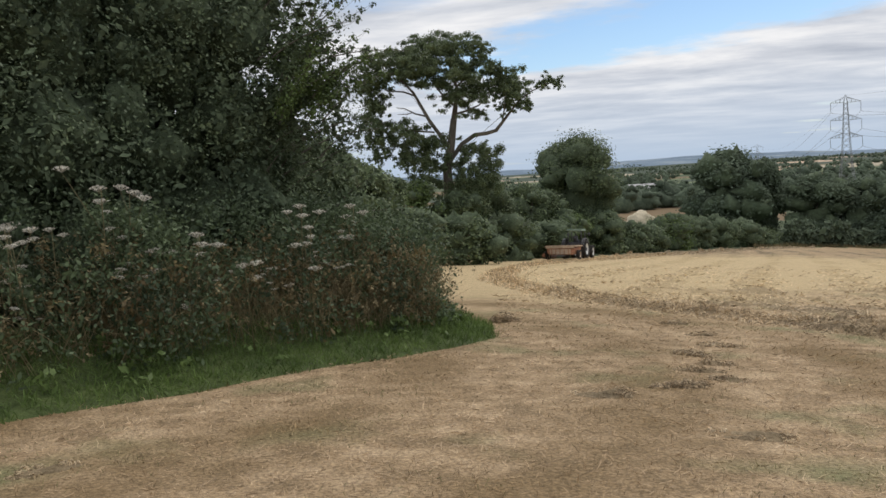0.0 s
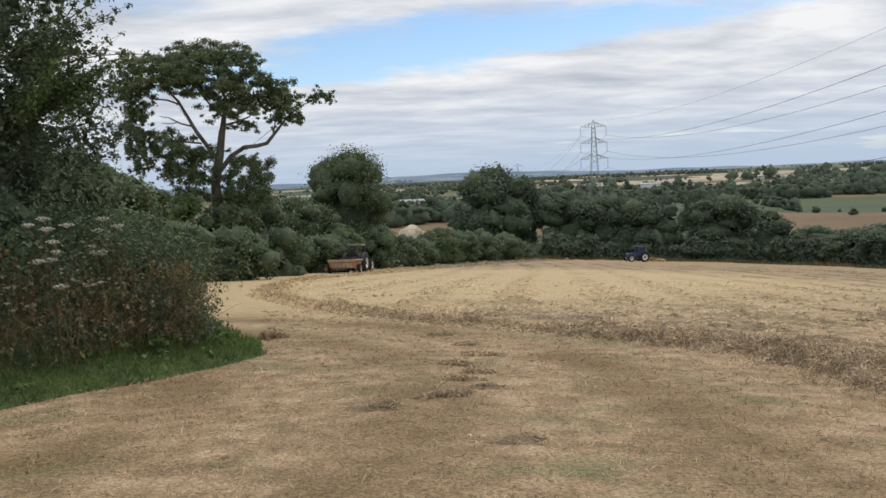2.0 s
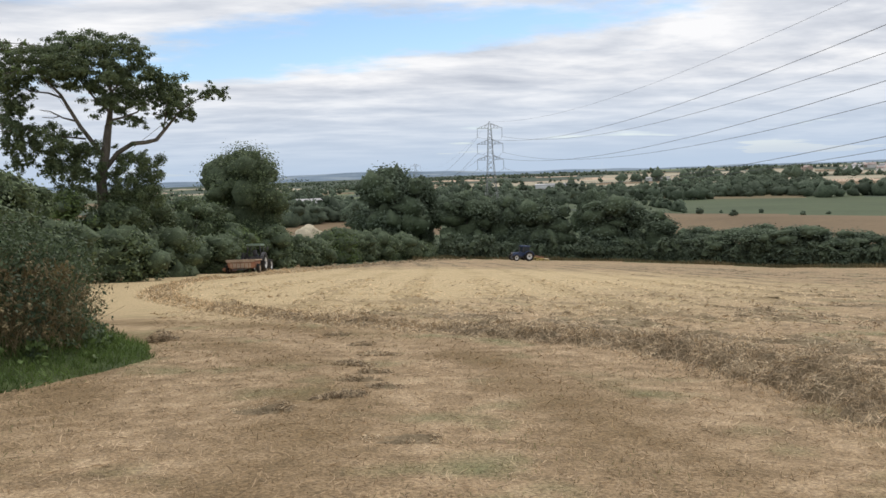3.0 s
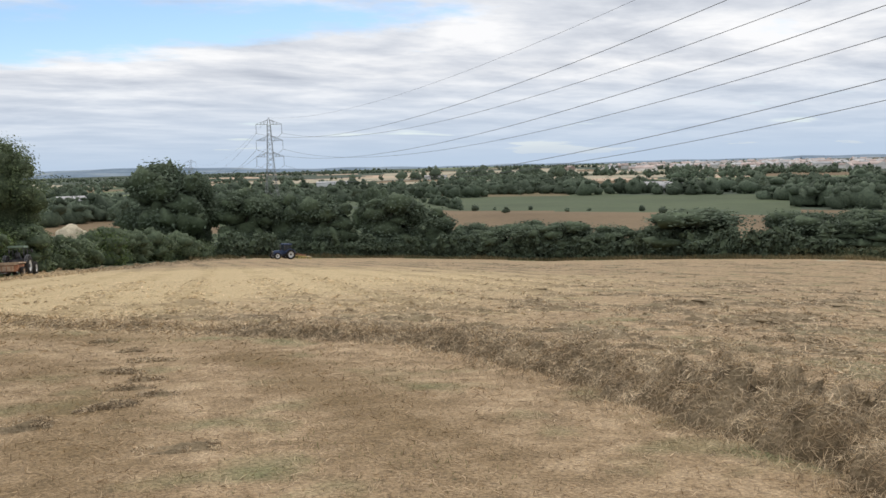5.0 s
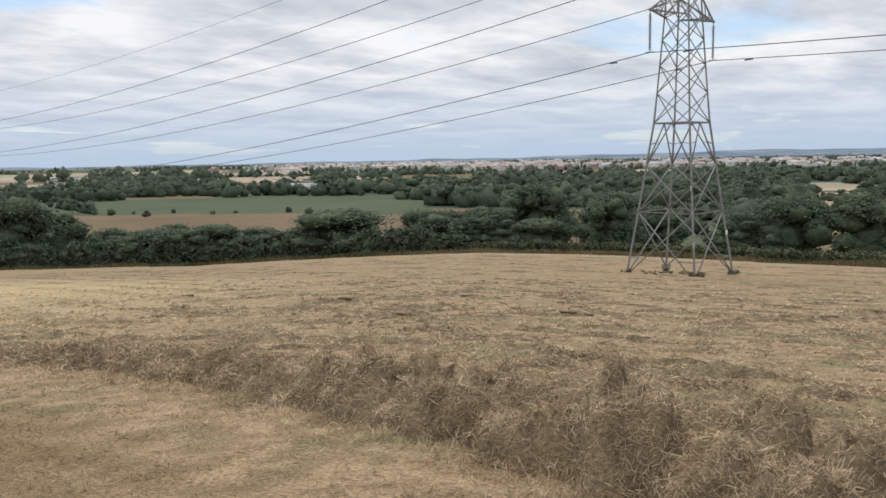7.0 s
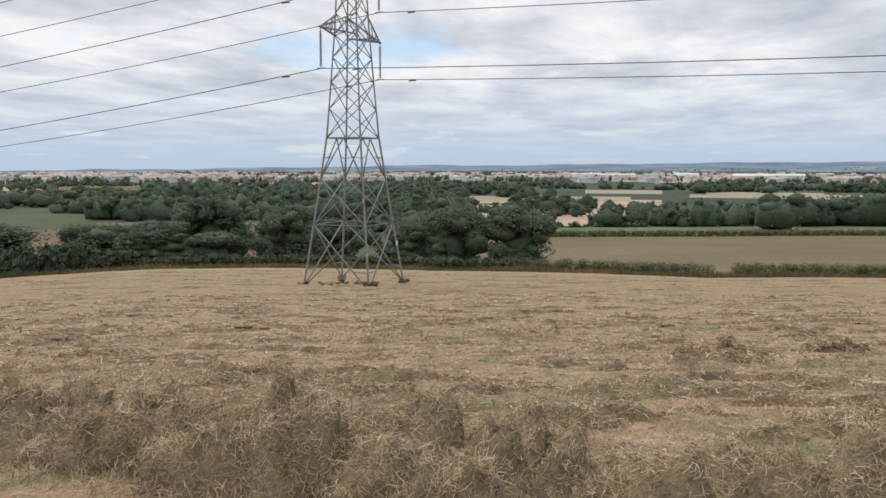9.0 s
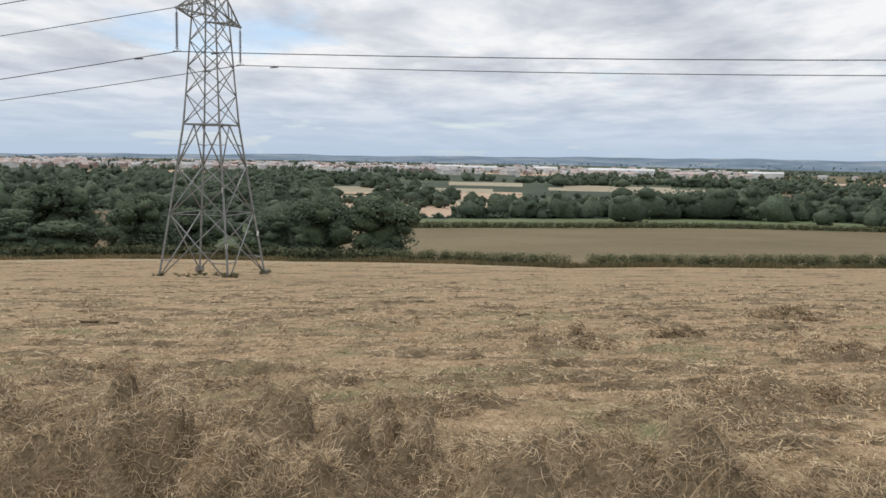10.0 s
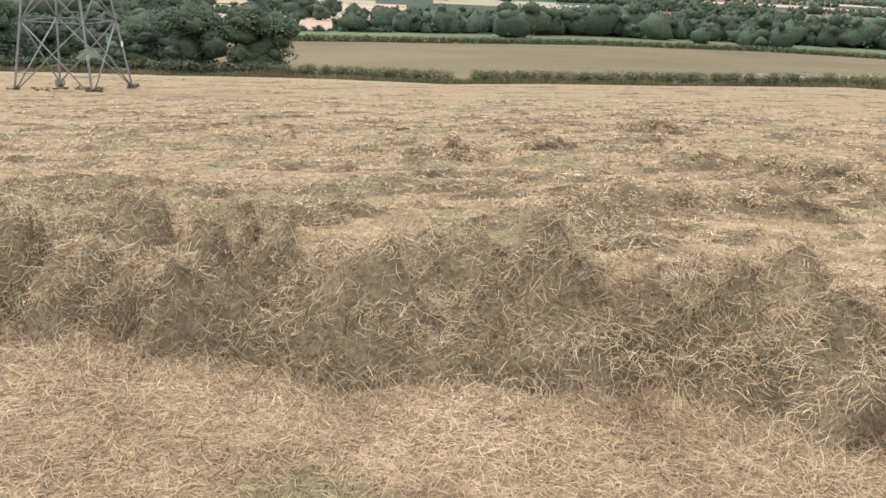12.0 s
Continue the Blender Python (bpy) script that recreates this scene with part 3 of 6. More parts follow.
def make_ground():
    rng = np.random.default_rng(5)
    az = np.concatenate([np.arange(45, -140.01, -0.25), np.arange(-142, -315, -4.0)])
    d = np.concatenate([np.geomspace(0.4, 60, 60), np.geomspace(61.5, 350, 52), np.geomspace(355, 4850, 76)])
    az_c = np.append(az, az[0] - 360)
    AA, DD = np.meshgrid(az, d, indexing="ij")
    Z = land(AA, DD)
    X, Y = -np.sin(np.radians(AA)) * DD, np.cos(np.radians(AA)) * DD
    near = np.clip((80 - DD) / 60, 0, 1)
    Z = Z + near * 0.02 * (np.sin(X * 2.1 + np.sin(Y * 1.3) * 2) * np.sin(Y * 1.7 + np.sin(X * 0.9) * 2))
    na, nd = AA.shape
    verts = np.stack([X, Y, Z], -1).reshape(-1, 3)
    verts = np.concatenate([verts, [(0, 0, 0)]])
    i, j = np.meshgrid(np.arange(na), np.arange(nd - 1), indexing="ij")
    i2 = (i + 1) % na
    quads = np.stack([i * nd + j, i * nd + j + 1, i2 * nd + j + 1, i2 * nd + j], -1)[..., ::-1]
    ac = -(az + np.append(np.diff(az_c) / 2, 0)[:na])
    dc = np.sqrt(d[1:] * d[:-1])
    A2, D2 = np.meshgrid(ac, dc, indexing="ij")
    n = 420
    cells = np.stack([rng.uniform(-50, 145, n) * 0.20, rng.uniform(np.log(350), np.log(4900), n) * 10], 1)
    kinds = rng.choice([1, 2, 3, 4, 4, 5, 5, 5, 6, 7, 7, 7, 7, 7], n)
    kind = field_kind(A2, D2, (cells, kinds))
    e2 = edge(-A2)
    kind[(D2 > 3300) & np.isin(kind, (1, 3))] = 7
    kind[(D2 > 2000) & np.isin(kind, (1, 2, 3, 4)) & (np.sin(A2 * 0.9 + np.log(D2) * 16) < 0.35)] = 7
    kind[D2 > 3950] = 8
    mid = (D2 > e2) & (D2 < 350)
    kind[mid] = 5
    # the fields that border the near one
    brown = (A2 > 36) & (A2 < 68) & (D2 > e2 + 14) & (D2 < 400 - (A2 - 36) * 1.5)
    kind[brown] = 1
    kind[(A2 > 28) & (A2 < 64) & (D2 >= 400 - (A2 - 36) * 1.5) & (D2 < 640)] = 5
    kind[(A2 > 60) & (A2 < 84) & (D2 > 300) & (D2 < 1050)] = 7
    kind[(A2 >= 60) & (A2 < 72.5) & (D2 > e2 + 9) & (D2 < 440 - (A2 - 60) * 1.5)] = 1
    kind[(A2 > 97) & (A2 < 140) & (D2 > 380) & (D2 < 800)] = 7
    kind[(A2 > 72) & (A2 < 84) & (D2 > 140) & (D2 < 300)] = 5
    g1, g2 = np.interp(A2, A_G, V_G1), np.interp(A2, A_G, V_G2)
    kind[(A2 > 84) & (A2 < 140) & (D2 > e2 + 6) & (D2 < g1)] = 2
    kind[(A2 > 84) & (A2 < 140) & (D2 >= g1) & (D2 < g2)] = 6
    kind[(A2 > 83) & (A2 < 97) & (D2 > g2 + 18) & (D2 < 545)] = 3
    for a0, a1, d0, d1, m in ((88, 95, 720, 800, 4), (78, 91, 700, 780, 4), (92, 97, 860, 960, 4), (20, 30, 1180, 1420, 6), (24, 40, 1500, 1900, 4),
                              (33, 46, 2050, 2500, 4), (40, 55, 1250, 1500, 4), (46, 58, 1700, 2000, 4), (8, 15, 1500, 2000, 4), (12, 18, 900, 1050, 6)):
        kind[(A2 > a0) & (A2 < a1) & (D2 > d0) & (D2 < d1)] = m
    kind[(A2 > 8) & (A2 < 22) & (D2 > 230) & (D2 < 330)] = 1
    kind[(A2 > 104) & (A2 < 122) & (D2 > 1700) & (D2 < 2600)] = 2
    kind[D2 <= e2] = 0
    kind[(A2 > 119) & (A2 < 140) & (D2 > 150 + (A2 - 119) * 3) & (D2 < 172 + (A2 - 119) * 3)] = 4
    kind[(A2 > 61) & (A2 < 100) & (D2 > e2 - 9) & (D2 < e2 - 6.5)] = 4
    kind[(D2 > e2) & (D2 < e2 + 9) & (A2 > 22)] = 9
    kind[(A2 > 140) | (A2 < -55)] = 0
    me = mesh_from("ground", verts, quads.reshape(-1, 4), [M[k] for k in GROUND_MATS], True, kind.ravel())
    ob = new("ground", me)
    # close the small hole underfoot
    bm = bmesh.new()
    bm.from_mesh(me)
    bm.verts.ensure_lookup_table()
    c = bm.verts[len(verts) - 1]
    for k in range(na):
        f = bm.faces.new((bm.verts[k * nd], bm.verts[((k + 1) % na) * nd], c))
        f.material_index = 0
    bmesh.ops.recalc_face_normals(bm, faces=list(bm.faces)[-na:])
    bm.to_mesh(me)
    bm.free()
    tagged(ob, "sloping cut hayfield with dry straw stubble and distant patchwork fields", "ground", kind="structure")
    return ob


make_ground()


# ---- trees ----
def crown_clumps(rng, h, r, base, n, jag=0.35):
    """Clump centres over an uneven crown of height h and half width r, above base."""
    c, s = [], []
    for _ in range(n):
        u = rand_unit(rng, 1)[0]
        z = base + (h - base) * (0.5 + 0.45 * np.sign(u[2]) * abs(u[2]) ** 0.7)
        w = r * (0.65 + jag * rng.random())
        c.append((u[0] * w * 0.8 * rng.random() ** 0.3, u[1] * w * 0.8 * rng.random() ** 0.3, z - 0.06 * h))
        s.append(r * (0.22 + 0.22 * rng.random()))
    return np.array(c), np.array(s)


def make_tree(name, seed, h, r, leafmat, count, size, label, category="tree", clumps=34, base=0.12, trunk=0.10):
    """A tree h high and r in half width, on the ground at z 0."""
    rng = np.random.default_rng(seed)
    thing = new(name)
    c, s = crown_clumps(rng, h, r, base * h, clumps)
    v, q = leaves(rng, c, s, count, size, 0.85, 0.5)
    # bring the crown to its true height and width
    kz, kr = h / np.percentile(v[:, 2], 99.3), r / np.percentile(np.hypot(v[:, 0], v[:, 1]), 97)
    fit = np.array((kr, kr, kz))
    v, c = v * fit, c * fit
    geo = [tube([(0, 0, -0.4), (0.02 * h, 0, 0.25 * h), (-0.02 * h, 0.02 * h, 0.6 * h), (0, 0, 0.9 * h)],
                [trunk * r, trunk * 0.8 * r, trunk * 0.5 * r, trunk * 0.1 * r])]
    for k in range(7):
        e = c[k]
        z0 = h * (0.2 + 0.07 * k)
        geo.append(tube([(0, 0, z0), (e[0] * 0.5, e[1] * 0.5, z0 * 0.6 + e[2] * 0.4), tuple(e)], [trunk * 0.4 * r, trunk * 0.25 * r, trunk * 0.08 * r], 6))
    part("trunk", join(geo), M["bark"], thing)
    part("crown", (v, q), M[leafmat], thing)
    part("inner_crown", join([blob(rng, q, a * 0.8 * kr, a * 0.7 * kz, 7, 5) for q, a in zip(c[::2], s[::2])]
                             + [blob(rng, np.array((0, 0, 0.3 * h)), 0.55 * r, 0.3 * h, 8, 5)]), M["shaded_green"], thing)
    return tagged(thing, label, category)


# unit trees: 1 m high, 0.5 m half width
def plant_rows():
    rng = np.random.default_rng(11)
    unit = [make_tree("tree", 20 + k, 1.0, 0.5, "hazed_leaf", 9500, 0.019,
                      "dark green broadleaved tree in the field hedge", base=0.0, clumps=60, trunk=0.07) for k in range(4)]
    for u in unit:
        u["group"] = "trees along the field edge"
    used = set()
    groups = (
        ((-18.59, 186, 17.9, 7.7), (-20.67, 190, 15.1, 3.8), (-23.89, 184, 12.3, 6.4), (-26.35, 183, 11.9, 5.5),),
        ((-28.79, 180, 12.3, 6.0), (-32.10, 215, 13.1, 3.6), (-33.55, 178, 12.2, 6.6), (-36.02, 176, 9.3, 5.3),),
        ((-38.78, 172, 6.3, 4.6), (-40.79, 170, 6.0, 4.0), (-42.75, 170, 6.9, 4.6), (-44.97, 168, 6.3, 5.6),),
        ((-39.68, 166, 5.1, 4.5), (-42.59, 164, 6.5, 5.0), (-45.09, 162, 6.8, 5.4), (-48.15, 160, 5.7, 4.8),),
        ((-50.80, 158, 5.4, 4.2), (-53.59, 156, 8.0, 8.4), (-59.33, 152, 7.1, 5.1), (-61.93, 150, 5.0, 4.5),),
        ((-63.70, 150, 6.0, 5.0), (-66.84, 165, 10.5, 6.7), (-67.23, 140, 4.9, 3.8), (-71.70, 150, 8.1, 5.0),),
        ((-67.26, 160, 11.3, 6.4), (-67.21, 135, 5.1, 4.1), (-71.98, 140, 9.2, 4.7), (-75.07, 150, 7.2, 4.0),),
        ((-79.94, 140, 6.3, 4.2), (-83.37, 136, 8.9, 5.0), (-87.60, 134, 9.2, 5.0), (-81.46, 150, 7.9, 3.5),),
        ((-61.01, 150, 6.6, 6.0), (-63.56, 152, 7.0, 5.1),),
    )
    k = 0
    for row in groups:
        for az, d, h, r in row:
            u = unit[k % 4]
            sc = (r * 2.3, r * 2.3, h * (0.95 if k == 0 else 1.0))
            p = at(az, d)
            m = pose(*p, 0, 0, rng.uniform(0, 360))
            if k < 4:
                u.matrix_basis = m
                u.scale = sc
            else:
                o = copy_thing(u, m)
                o.scale = sc
            k += 1


plant_rows()


def leafy_hedge(name, pts, h, w, seed, mat, size, density, label, category="hedge", core=True, jag=0.2):
    """A hedge along (az, d) points: an uneven inner thicket, shade painted in as darker green, and a skin of leaves."""
    rng = np.random.default_rng(seed)
    thing = new(name)
    P = [np.array(at(a, d)) for a, d in pts]
    c, s = [], []
    total = 0
    for a, b in zip(P[:-1], P[1:]):
        L = np.linalg.norm(b - a)
        total += L
        for t in np.arange(0, 1, 0.32 * w / L):
            q = a + (b - a) * t
            hh = h * (1 - jag + 2 * jag * rng.random())
            for z in np.arange(0.15 * h, hh, 0.5 * w):
                c.append(q + np.array((rng.normal() * 0.18 * w, rng.normal() * 0.18 * w, z)))
                s.append(w * (0.35 + 0.2 * rng.random()))
    c, s = np.array(c), np.array(s)
    part("foliage", leaves(rng, c, s, int(total * h * density), size, 0.9, 0.4), M[mat], thing)
    if core:
        part("thicket", leaves(rng, c, s * 0.75, int(total * h * density * 0.12), size * 3.2, 0.9, 0.2), M["shaded_green"], thing)
    return tagged(thing, label, category)


leafy_hedge("hedge", [(a, edge(a) + 3) for a in (-88.5, -92, -96, -100.2)], 1.3, 1.7, 31, "field_hedge", 0.09, 760,
            "low clipped field hedge of mixed dark shrubs", core=False)
leafy_hedge("hedge", [(a, edge(a) + 3) for a in (-101.8, -106, -112, -118, -125, -132)], 1.4, 1.7, 32, "field_hedge", 0.09, 760,
            "low clipped field hedge of mixed dark shrubs", core=False)
leafy_hedge("hedge", [(-a, np.interp(a, A_G, V_G1)) for a in (84, 91, 100, 109, 120, 136)], 1.7, 2.2, 36, "field_hedge", 0.26, 110,
            "thin dark hedge beyond the gold field", core=False)
leafy_hedge("hedge", [(a, edge(a) + 4) for a in (-60, -66, -72, -78, -83, -88.5)], 1.3, 1.8, 33, "field_hedge", 0.13, 300,
            "low overgrown field hedge below the trees")
leafy_hedge("hedge", [(a, edge(a) + 5) for a in (-22, -27, -32, -38, -44, -50, -56, -62)], 3.2, 3.0, 34, "hazed_leaf", 0.26, 90,
            "tall dark overgrown field hedge")


# ---- the old oak and the wood edge ----
def make_oak():
    """A tall open-crowned oak: two leaning stems, bare lower limbs and a broken flat top."""
    rng = np.random.default_rng(3)
    d = 74.0
    base = at(-0.9, d)
    oak = new("oak_tree")
    oak.matrix_basis = pose(*base, 0, 0, 0)
    z0 = base.z

    def P(az, el, dy=0.0):
        r = radians(az)
        dd = d + dy
        return np.array((-math.sin(r) * dd - base.x, math.cos(r) * dd - base.y, EYE + math.tan(radians(el)) * dd - z0))

    foot, fork = np.array((-0.6, 0, -0.5)), P(-0.68, 1.8)
    limbs = [
        ([foot, P(-0.3, -2.5), P(-0.3, 0.0), fork, P(-0.95, 3.4)], [0.72, 0.58, 0.5, 0.44, 0.34]),
        ([P(-0.95, 3.3), P(-1.15, 4.4), P(-1.3, 5.4), P(-0.9, 6.9), P(-0.7, 8.3)], [0.33, 0.24, 0.18, 0.12, 0.05]),
        ([P(-0.4, 1.7), P(0.7, 3.4), P(1.2, 4.4), P(1.65, 5.3), P(2.6, 6.4), P(3.2, 7.3)], [0.26, 0.22, 0.19, 0.16, 0.1, 0.04]),
        ([P(1.55, 5.1), P(2.3, 5.4, 1), P(3.2, 5.5, 1), P(4.4, 6.0, 2)], [0.12, 0.1, 0.07, 0.03]),
        ([P(0.9, 3.7), P(1.6, 3.9, -1), P(2.3, 4.3, -1.5), P(2.9, 4.4, -1.5)], [0.12, 0.09, 0.06, 0.02]),
        ([P(1.8, 4.0, -1), P(2.2, 3.9, -1), P(2.8, 3.95, -1)], [0.06, 0.05, 0.02]),
        ([P(-0.5, 0.6), P(-1.4, 1.7), P(-2.3, 2.25), P(-3.1, 2.3), P(-3.75, 2.45), P(-4.5, 3.3), P(-5.1, 4.0), P(-5.9, 4.7)], [0.3, 0.28, 0.26, 0.24, 0.23, 0.17, 0.12, 0.06]),
        ([P(-5.4, 4.3), P(-6.3, 4.9), P(-6.9, 5.1), P(-7.7, 5.5)], [0.09, 0.07, 0.05, 0.02]),
        ([P(-4.2, 3.0), P(-4.4, 3.9, -1), P(-4.6, 5.2, -1)], [0.11, 0.08, 0.03]),
        ([P(-1.0, 3.7), P(-1.9, 3.9, -1), P(-2.7, 4.2, -1), P(-3.5, 5.0, -1)], [0.16, 0.12, 0.09, 0.04]),
        ([P(-1.1, 4.2), P(-0.2, 5.2, 1), P(0.7, 6.5, 1), P(1.3, 7.6, 1)], [0.17, 0.13, 0.09, 0.03]),
        ([P(-1.2, 5.4), P(-2.2, 6.4), P(-2.9, 7.5)], [0.12, 0.08, 0.03]),
        ([P(0.4, 2.6), P(2.0, 2.8), P(3.4, 3.1), P(4.3, 3.6)], [0.12, 0.09, 0.06, 0.03])]
    part("trunk", join([tube(p, [0.8 * w for w in r]) for p, r in limbs[:2]]), M["bark"], oak)
    for p, r in limbs[2:]:
        part("limb", tube(p, [0.72 * w for w in r], 7), M["bark"], oak)
    # clumps of foliage: bearing, elevation, half width and half height in degrees
    spots = (
        (-.7, 8.5, 1.3, .5), (.9, 8.2, 1.3, .55), (-2.2, 8.0, 1.1, .6), (-3.1, 7.3, .7, .7), (2.6, 7.7, 1.2, .55), (4.1, 7.4, 1.0, .55), (5.0, 6.7, .55, .55),
        (4.4, 6.1, .8, .55), (3.0, 6.5, 1.1, .5), (1.4, 7.0, 1.2, .6), (-.4, 7.2, 1.4, .7), (-1.9, 6.7, 1.2, .7), (-.9, 5.9, 1.2, .6), (1.0, 6.0, .9, .45))
    lower = (
        (-2.6, 5.7, .9, .55), (4.6, 5.1, .5, .7), (4.5, 4.1, .7, .6), (3.9, 3.2, .9, .6), (4.5, 2.3, .6, .7), (4.2, 1.4, .5, .6), (-1.1, 4.9, 1.0, .55),
        (-2.4, 4.6, .9, .5), (-2.3, 3.7, .7, .4), (-3.6, 4.9, .6, .45), (-4.6, 5.9, .8, .7), (-5.0, 4.9, .8, .65), (-5.7, 4.0, .6, .45), (-4.2, 6.4, .5, .4))
    fill = (
        (-4.5, 4.0, .45, .35), (-7.5, 5.5, .45, .35), (-6.9, 5.2, .3, .25), (-8.0, 5.2, .25, .3), (1.4, 2.4, 1.2, .8), (2.3, 1.9, .9, .8), (2.3, .8, .7, .7),
        (.7, 1.6, .8, .8), (1.0, .3, .9, .8), (-2.3, 1.3, 1.0, .7), (-3.0, .5, 1.0, .9), (-1.6, .2, .9, .9), (-2.6, -.8, 1.2, .8), (-2.0, -1.8, 1.2, .8), (-1.0, -1.2, .6, .8), (1.6, -1.2, 1.1, .8),
        (4.8, 5.8, .6, .6), (4.0, 4.7, .6, .6), (3.7, 2.4, .6, .7), (-4.9, 5.4, .8, .7), (2.0, 7.0, 1.0, .6), (-3.6, 6.5, .6, .5))
    c, s = [], []
    k = math.radians(1) * d
    for az, el, w, h in spots + lower + fill:
        for _ in range(30):
            dy = rng.normal() * 1.6 * w
            q = P(az + rng.normal() * w * 0.64, el + rng.normal() * h * 0.6, dy)
            c.append(q)
            z = rng.uniform(0.5, 1.4)
            s.append((0.34 * k * w * z, 0.36 * k * w * z, 0.36 * k * h * z))
    v, q = leaves(rng, c, np.array(s), 132000, 0.095, shell=0.0)
    part("crown", (v, q), M["oak_leaf"], oak)
    return tagged(oak, "tall old oak with an open ragged crown and bare limbs", "tree")


make_oak()


def plant_left():
    rng = np.random.default_rng(17)
    # bearing, distance, bearing of the top above the eye's level, half width (degrees), pale or not
    row = (
        (-9.2, 105, 1.75, 2.9, 0), (-5.3, 92, -1.3, 1.7, 0), (-6.9, 98, -1.9, 1.6, 0), (-3.0, 80, -1.5, 1.9, 0), (-0.9, 70, -1.5, 1.9, 0),
        (1.6, 68, -0.7, 1.7, 1), (3.9, 58, -0.1, 1.9, 0), (6.2, 48, 1.2, 2.0, 0), (-8.4, 92, -3.5, 1.4, 1), (-10.6, 100, -3.5, 1.5, 0))
    low = (
        (-12.2, 108, -4.3, 1.4, 0), (-13.3, 112, -4.5, 1.3, 0), (-14.8, 122, -3.9, 1.3, 1), (-16.2, 130, -4.1, 1.2, 0), (-17.6, 138, -4.15, 1.3, 0),
        (-19.1, 144, -4.5, 1.2, 0), (-7.0, 84, -4.0, 1.8, 0), (-4.0, 74, -3.4, 2.0, 0), (-1.0, 62, -3.2, 2.2, 0), (2.6, 54, -2.6, 2.2, 0), (-20.6, 150, -5.0, 0.9, 0),
        (8.4, 40, 2.4, 2.4, 0), (5.2, 52, 0.5, 1.8, 0), (10.8, 34, 3.6, 2.6, 0))
    for k, (az, d, el, hw, pale) in enumerate(row + low):
        h = EYE + d * math.tan(radians(el)) - float(land(az, d))
        r = d * math.tan(radians(hw))
        r *= 1.0 if k < len(row) else 1.25
        o = make_tree("tree" if h > 8 else "bush", 60 + k, h, r, "pale_leaf" if pale else "oak_leaf", int(2500 + h * r * 330), 0.12,
                      "rounded leafy dark green tree at the edge of the field" if h > 8 else ("pale green bush at the edge of the field" if pale else "dense dark green bush at the edge of the field"),
                      "tree" if h > 8 else "bush", clumps=64, base=0.0, trunk=0.07)
        o.matrix_basis = pose(*at(az, d), 0, 0, rng.uniform(0, 360))
        o["group"] = "trees and bushes of the wood edge"


plant_left()


# ---- the near overgrown hedge bank ----
BANK = ((30, 11.5), (22, 11.8), (14, 12.6), (7, 14.0), (2.5, 16.0))


def make_bank_hedge():
    rng = np.random.default_rng(8)
    hedge = new("overgrown_hedge")
    c, s = [], []
    for az in np.arange(62, 3.2, -0.9):
        d0 = np.interp(-az, [-60, -30, -10, -3], [11, 12.5, 15.0, 19.0])
        top = np.interp(-az, [-60, -17, -12, -9.6, -8.0, -6.6, -4.4], [8.5, 8.5, 8.5, 7.2, 4.2, 2.7, 1.4])
        g = at(az, d0)
        for z in np.arange(0.4, top, 0.75):
            for _ in range(2):
                back = rng.uniform(0, 2.6) + 0.10 * z
                q = at(az + rng.normal() * 0.8, d0 + back)
                c.append((q.x, q.y, g.z + 0.4 + z + rng.normal() * 0.25))
                s.append(0.45 + 0.45 * rng.random())
    c, s = np.array(c), np.array(s)
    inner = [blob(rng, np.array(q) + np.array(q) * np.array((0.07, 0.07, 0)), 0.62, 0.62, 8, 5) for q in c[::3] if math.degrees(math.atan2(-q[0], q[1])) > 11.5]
    part("inner_shade", join(inner), M["shaded_green"], hedge)["kind"] = "stuff"
    part("foliage", leaves(rng, c, s, 215000, 0.036, 0.9, 0.3), M["lit_hedge_leaf"], hedge)
    part("thicket", leaves(rng, c, s * 0.8, 40000, 0.085, 0.9, 0.0), M["shaded_green"], hedge)
    # long shoots that arch out of the top and the end
    for k in range(34):
        a0 = rng.uniform(7.4, 12)
        z0 = rng.uniform(3.0, 6.5) if k > 8 else rng.uniform(1.5, 3.5)
        g = np.array(at(a0, 15.0 + rng.uniform(0, 1.5)))
        g[2] += z0
        d = np.array((rng.uniform(0.1, 1.0), rng.uniform(-0.4, 0.4), rng.uniform(0.3, 1.0)))
        d /= np.linalg.norm(d)
        L = rng.uniform(0.7, 1.7)
        pts = [g + d * L * t + np.array((0.15, 0, -0.25)) * t * t * L for t in np.linspace(0, 1, 6)]
        part("shoot", tube(pts, [0.014, 0.012, 0.01, 0.008, 0.006, 0.003], 5), M["bark"], hedge)
        part("shoot_leaves", leaves(rng, pts[1:], np.full(5, 0.10), 110, 0.036, 1.0, 0.1), M["hedge_leaf"], hedge)["kind"] = "stuff"
    # pale leafy plumes at the open end, leaning out over the field
    for k in range(22):
        g = np.array(at(rng.uniform(7.8, 11), 15.0 + rng.uniform(0, 1.2)))
        g[2] += rng.uniform(3.7, 5.0)
        d = np.array((rng.uniform(0.15, 0.8), rng.uniform(-0.3, 0.3), rng.uniform(0.5, 1.0)))
        d /= np.linalg.norm(d)
        L = rng.uniform(1.0, 1.9)
        pts = [g + d * L * t + np.array((0.2, 0, -0.22)) * t * t * L for t in np.linspace(0, 1, 8)]
        part("plume_stem", tube(pts, [0.016, 0.014, 0.012, 0.01, 0.008, 0.006, 0.004, 0.002], 5), M["bark"], hedge)
        part("plume_leaves", leaves(rng, pts[1:], np.linspace(0.2, 0.07, 7), 420, 0.032, 1.0, 0.1), M["pale_leaf" if k % 3 else "hedge_leaf"], hedge, "pale leafy shoots")["kind"] = "stuff"
    tagged(hedge, "tall overgrown dark green hedge with ragged shoots", "hedge")


make_bank_hedge()

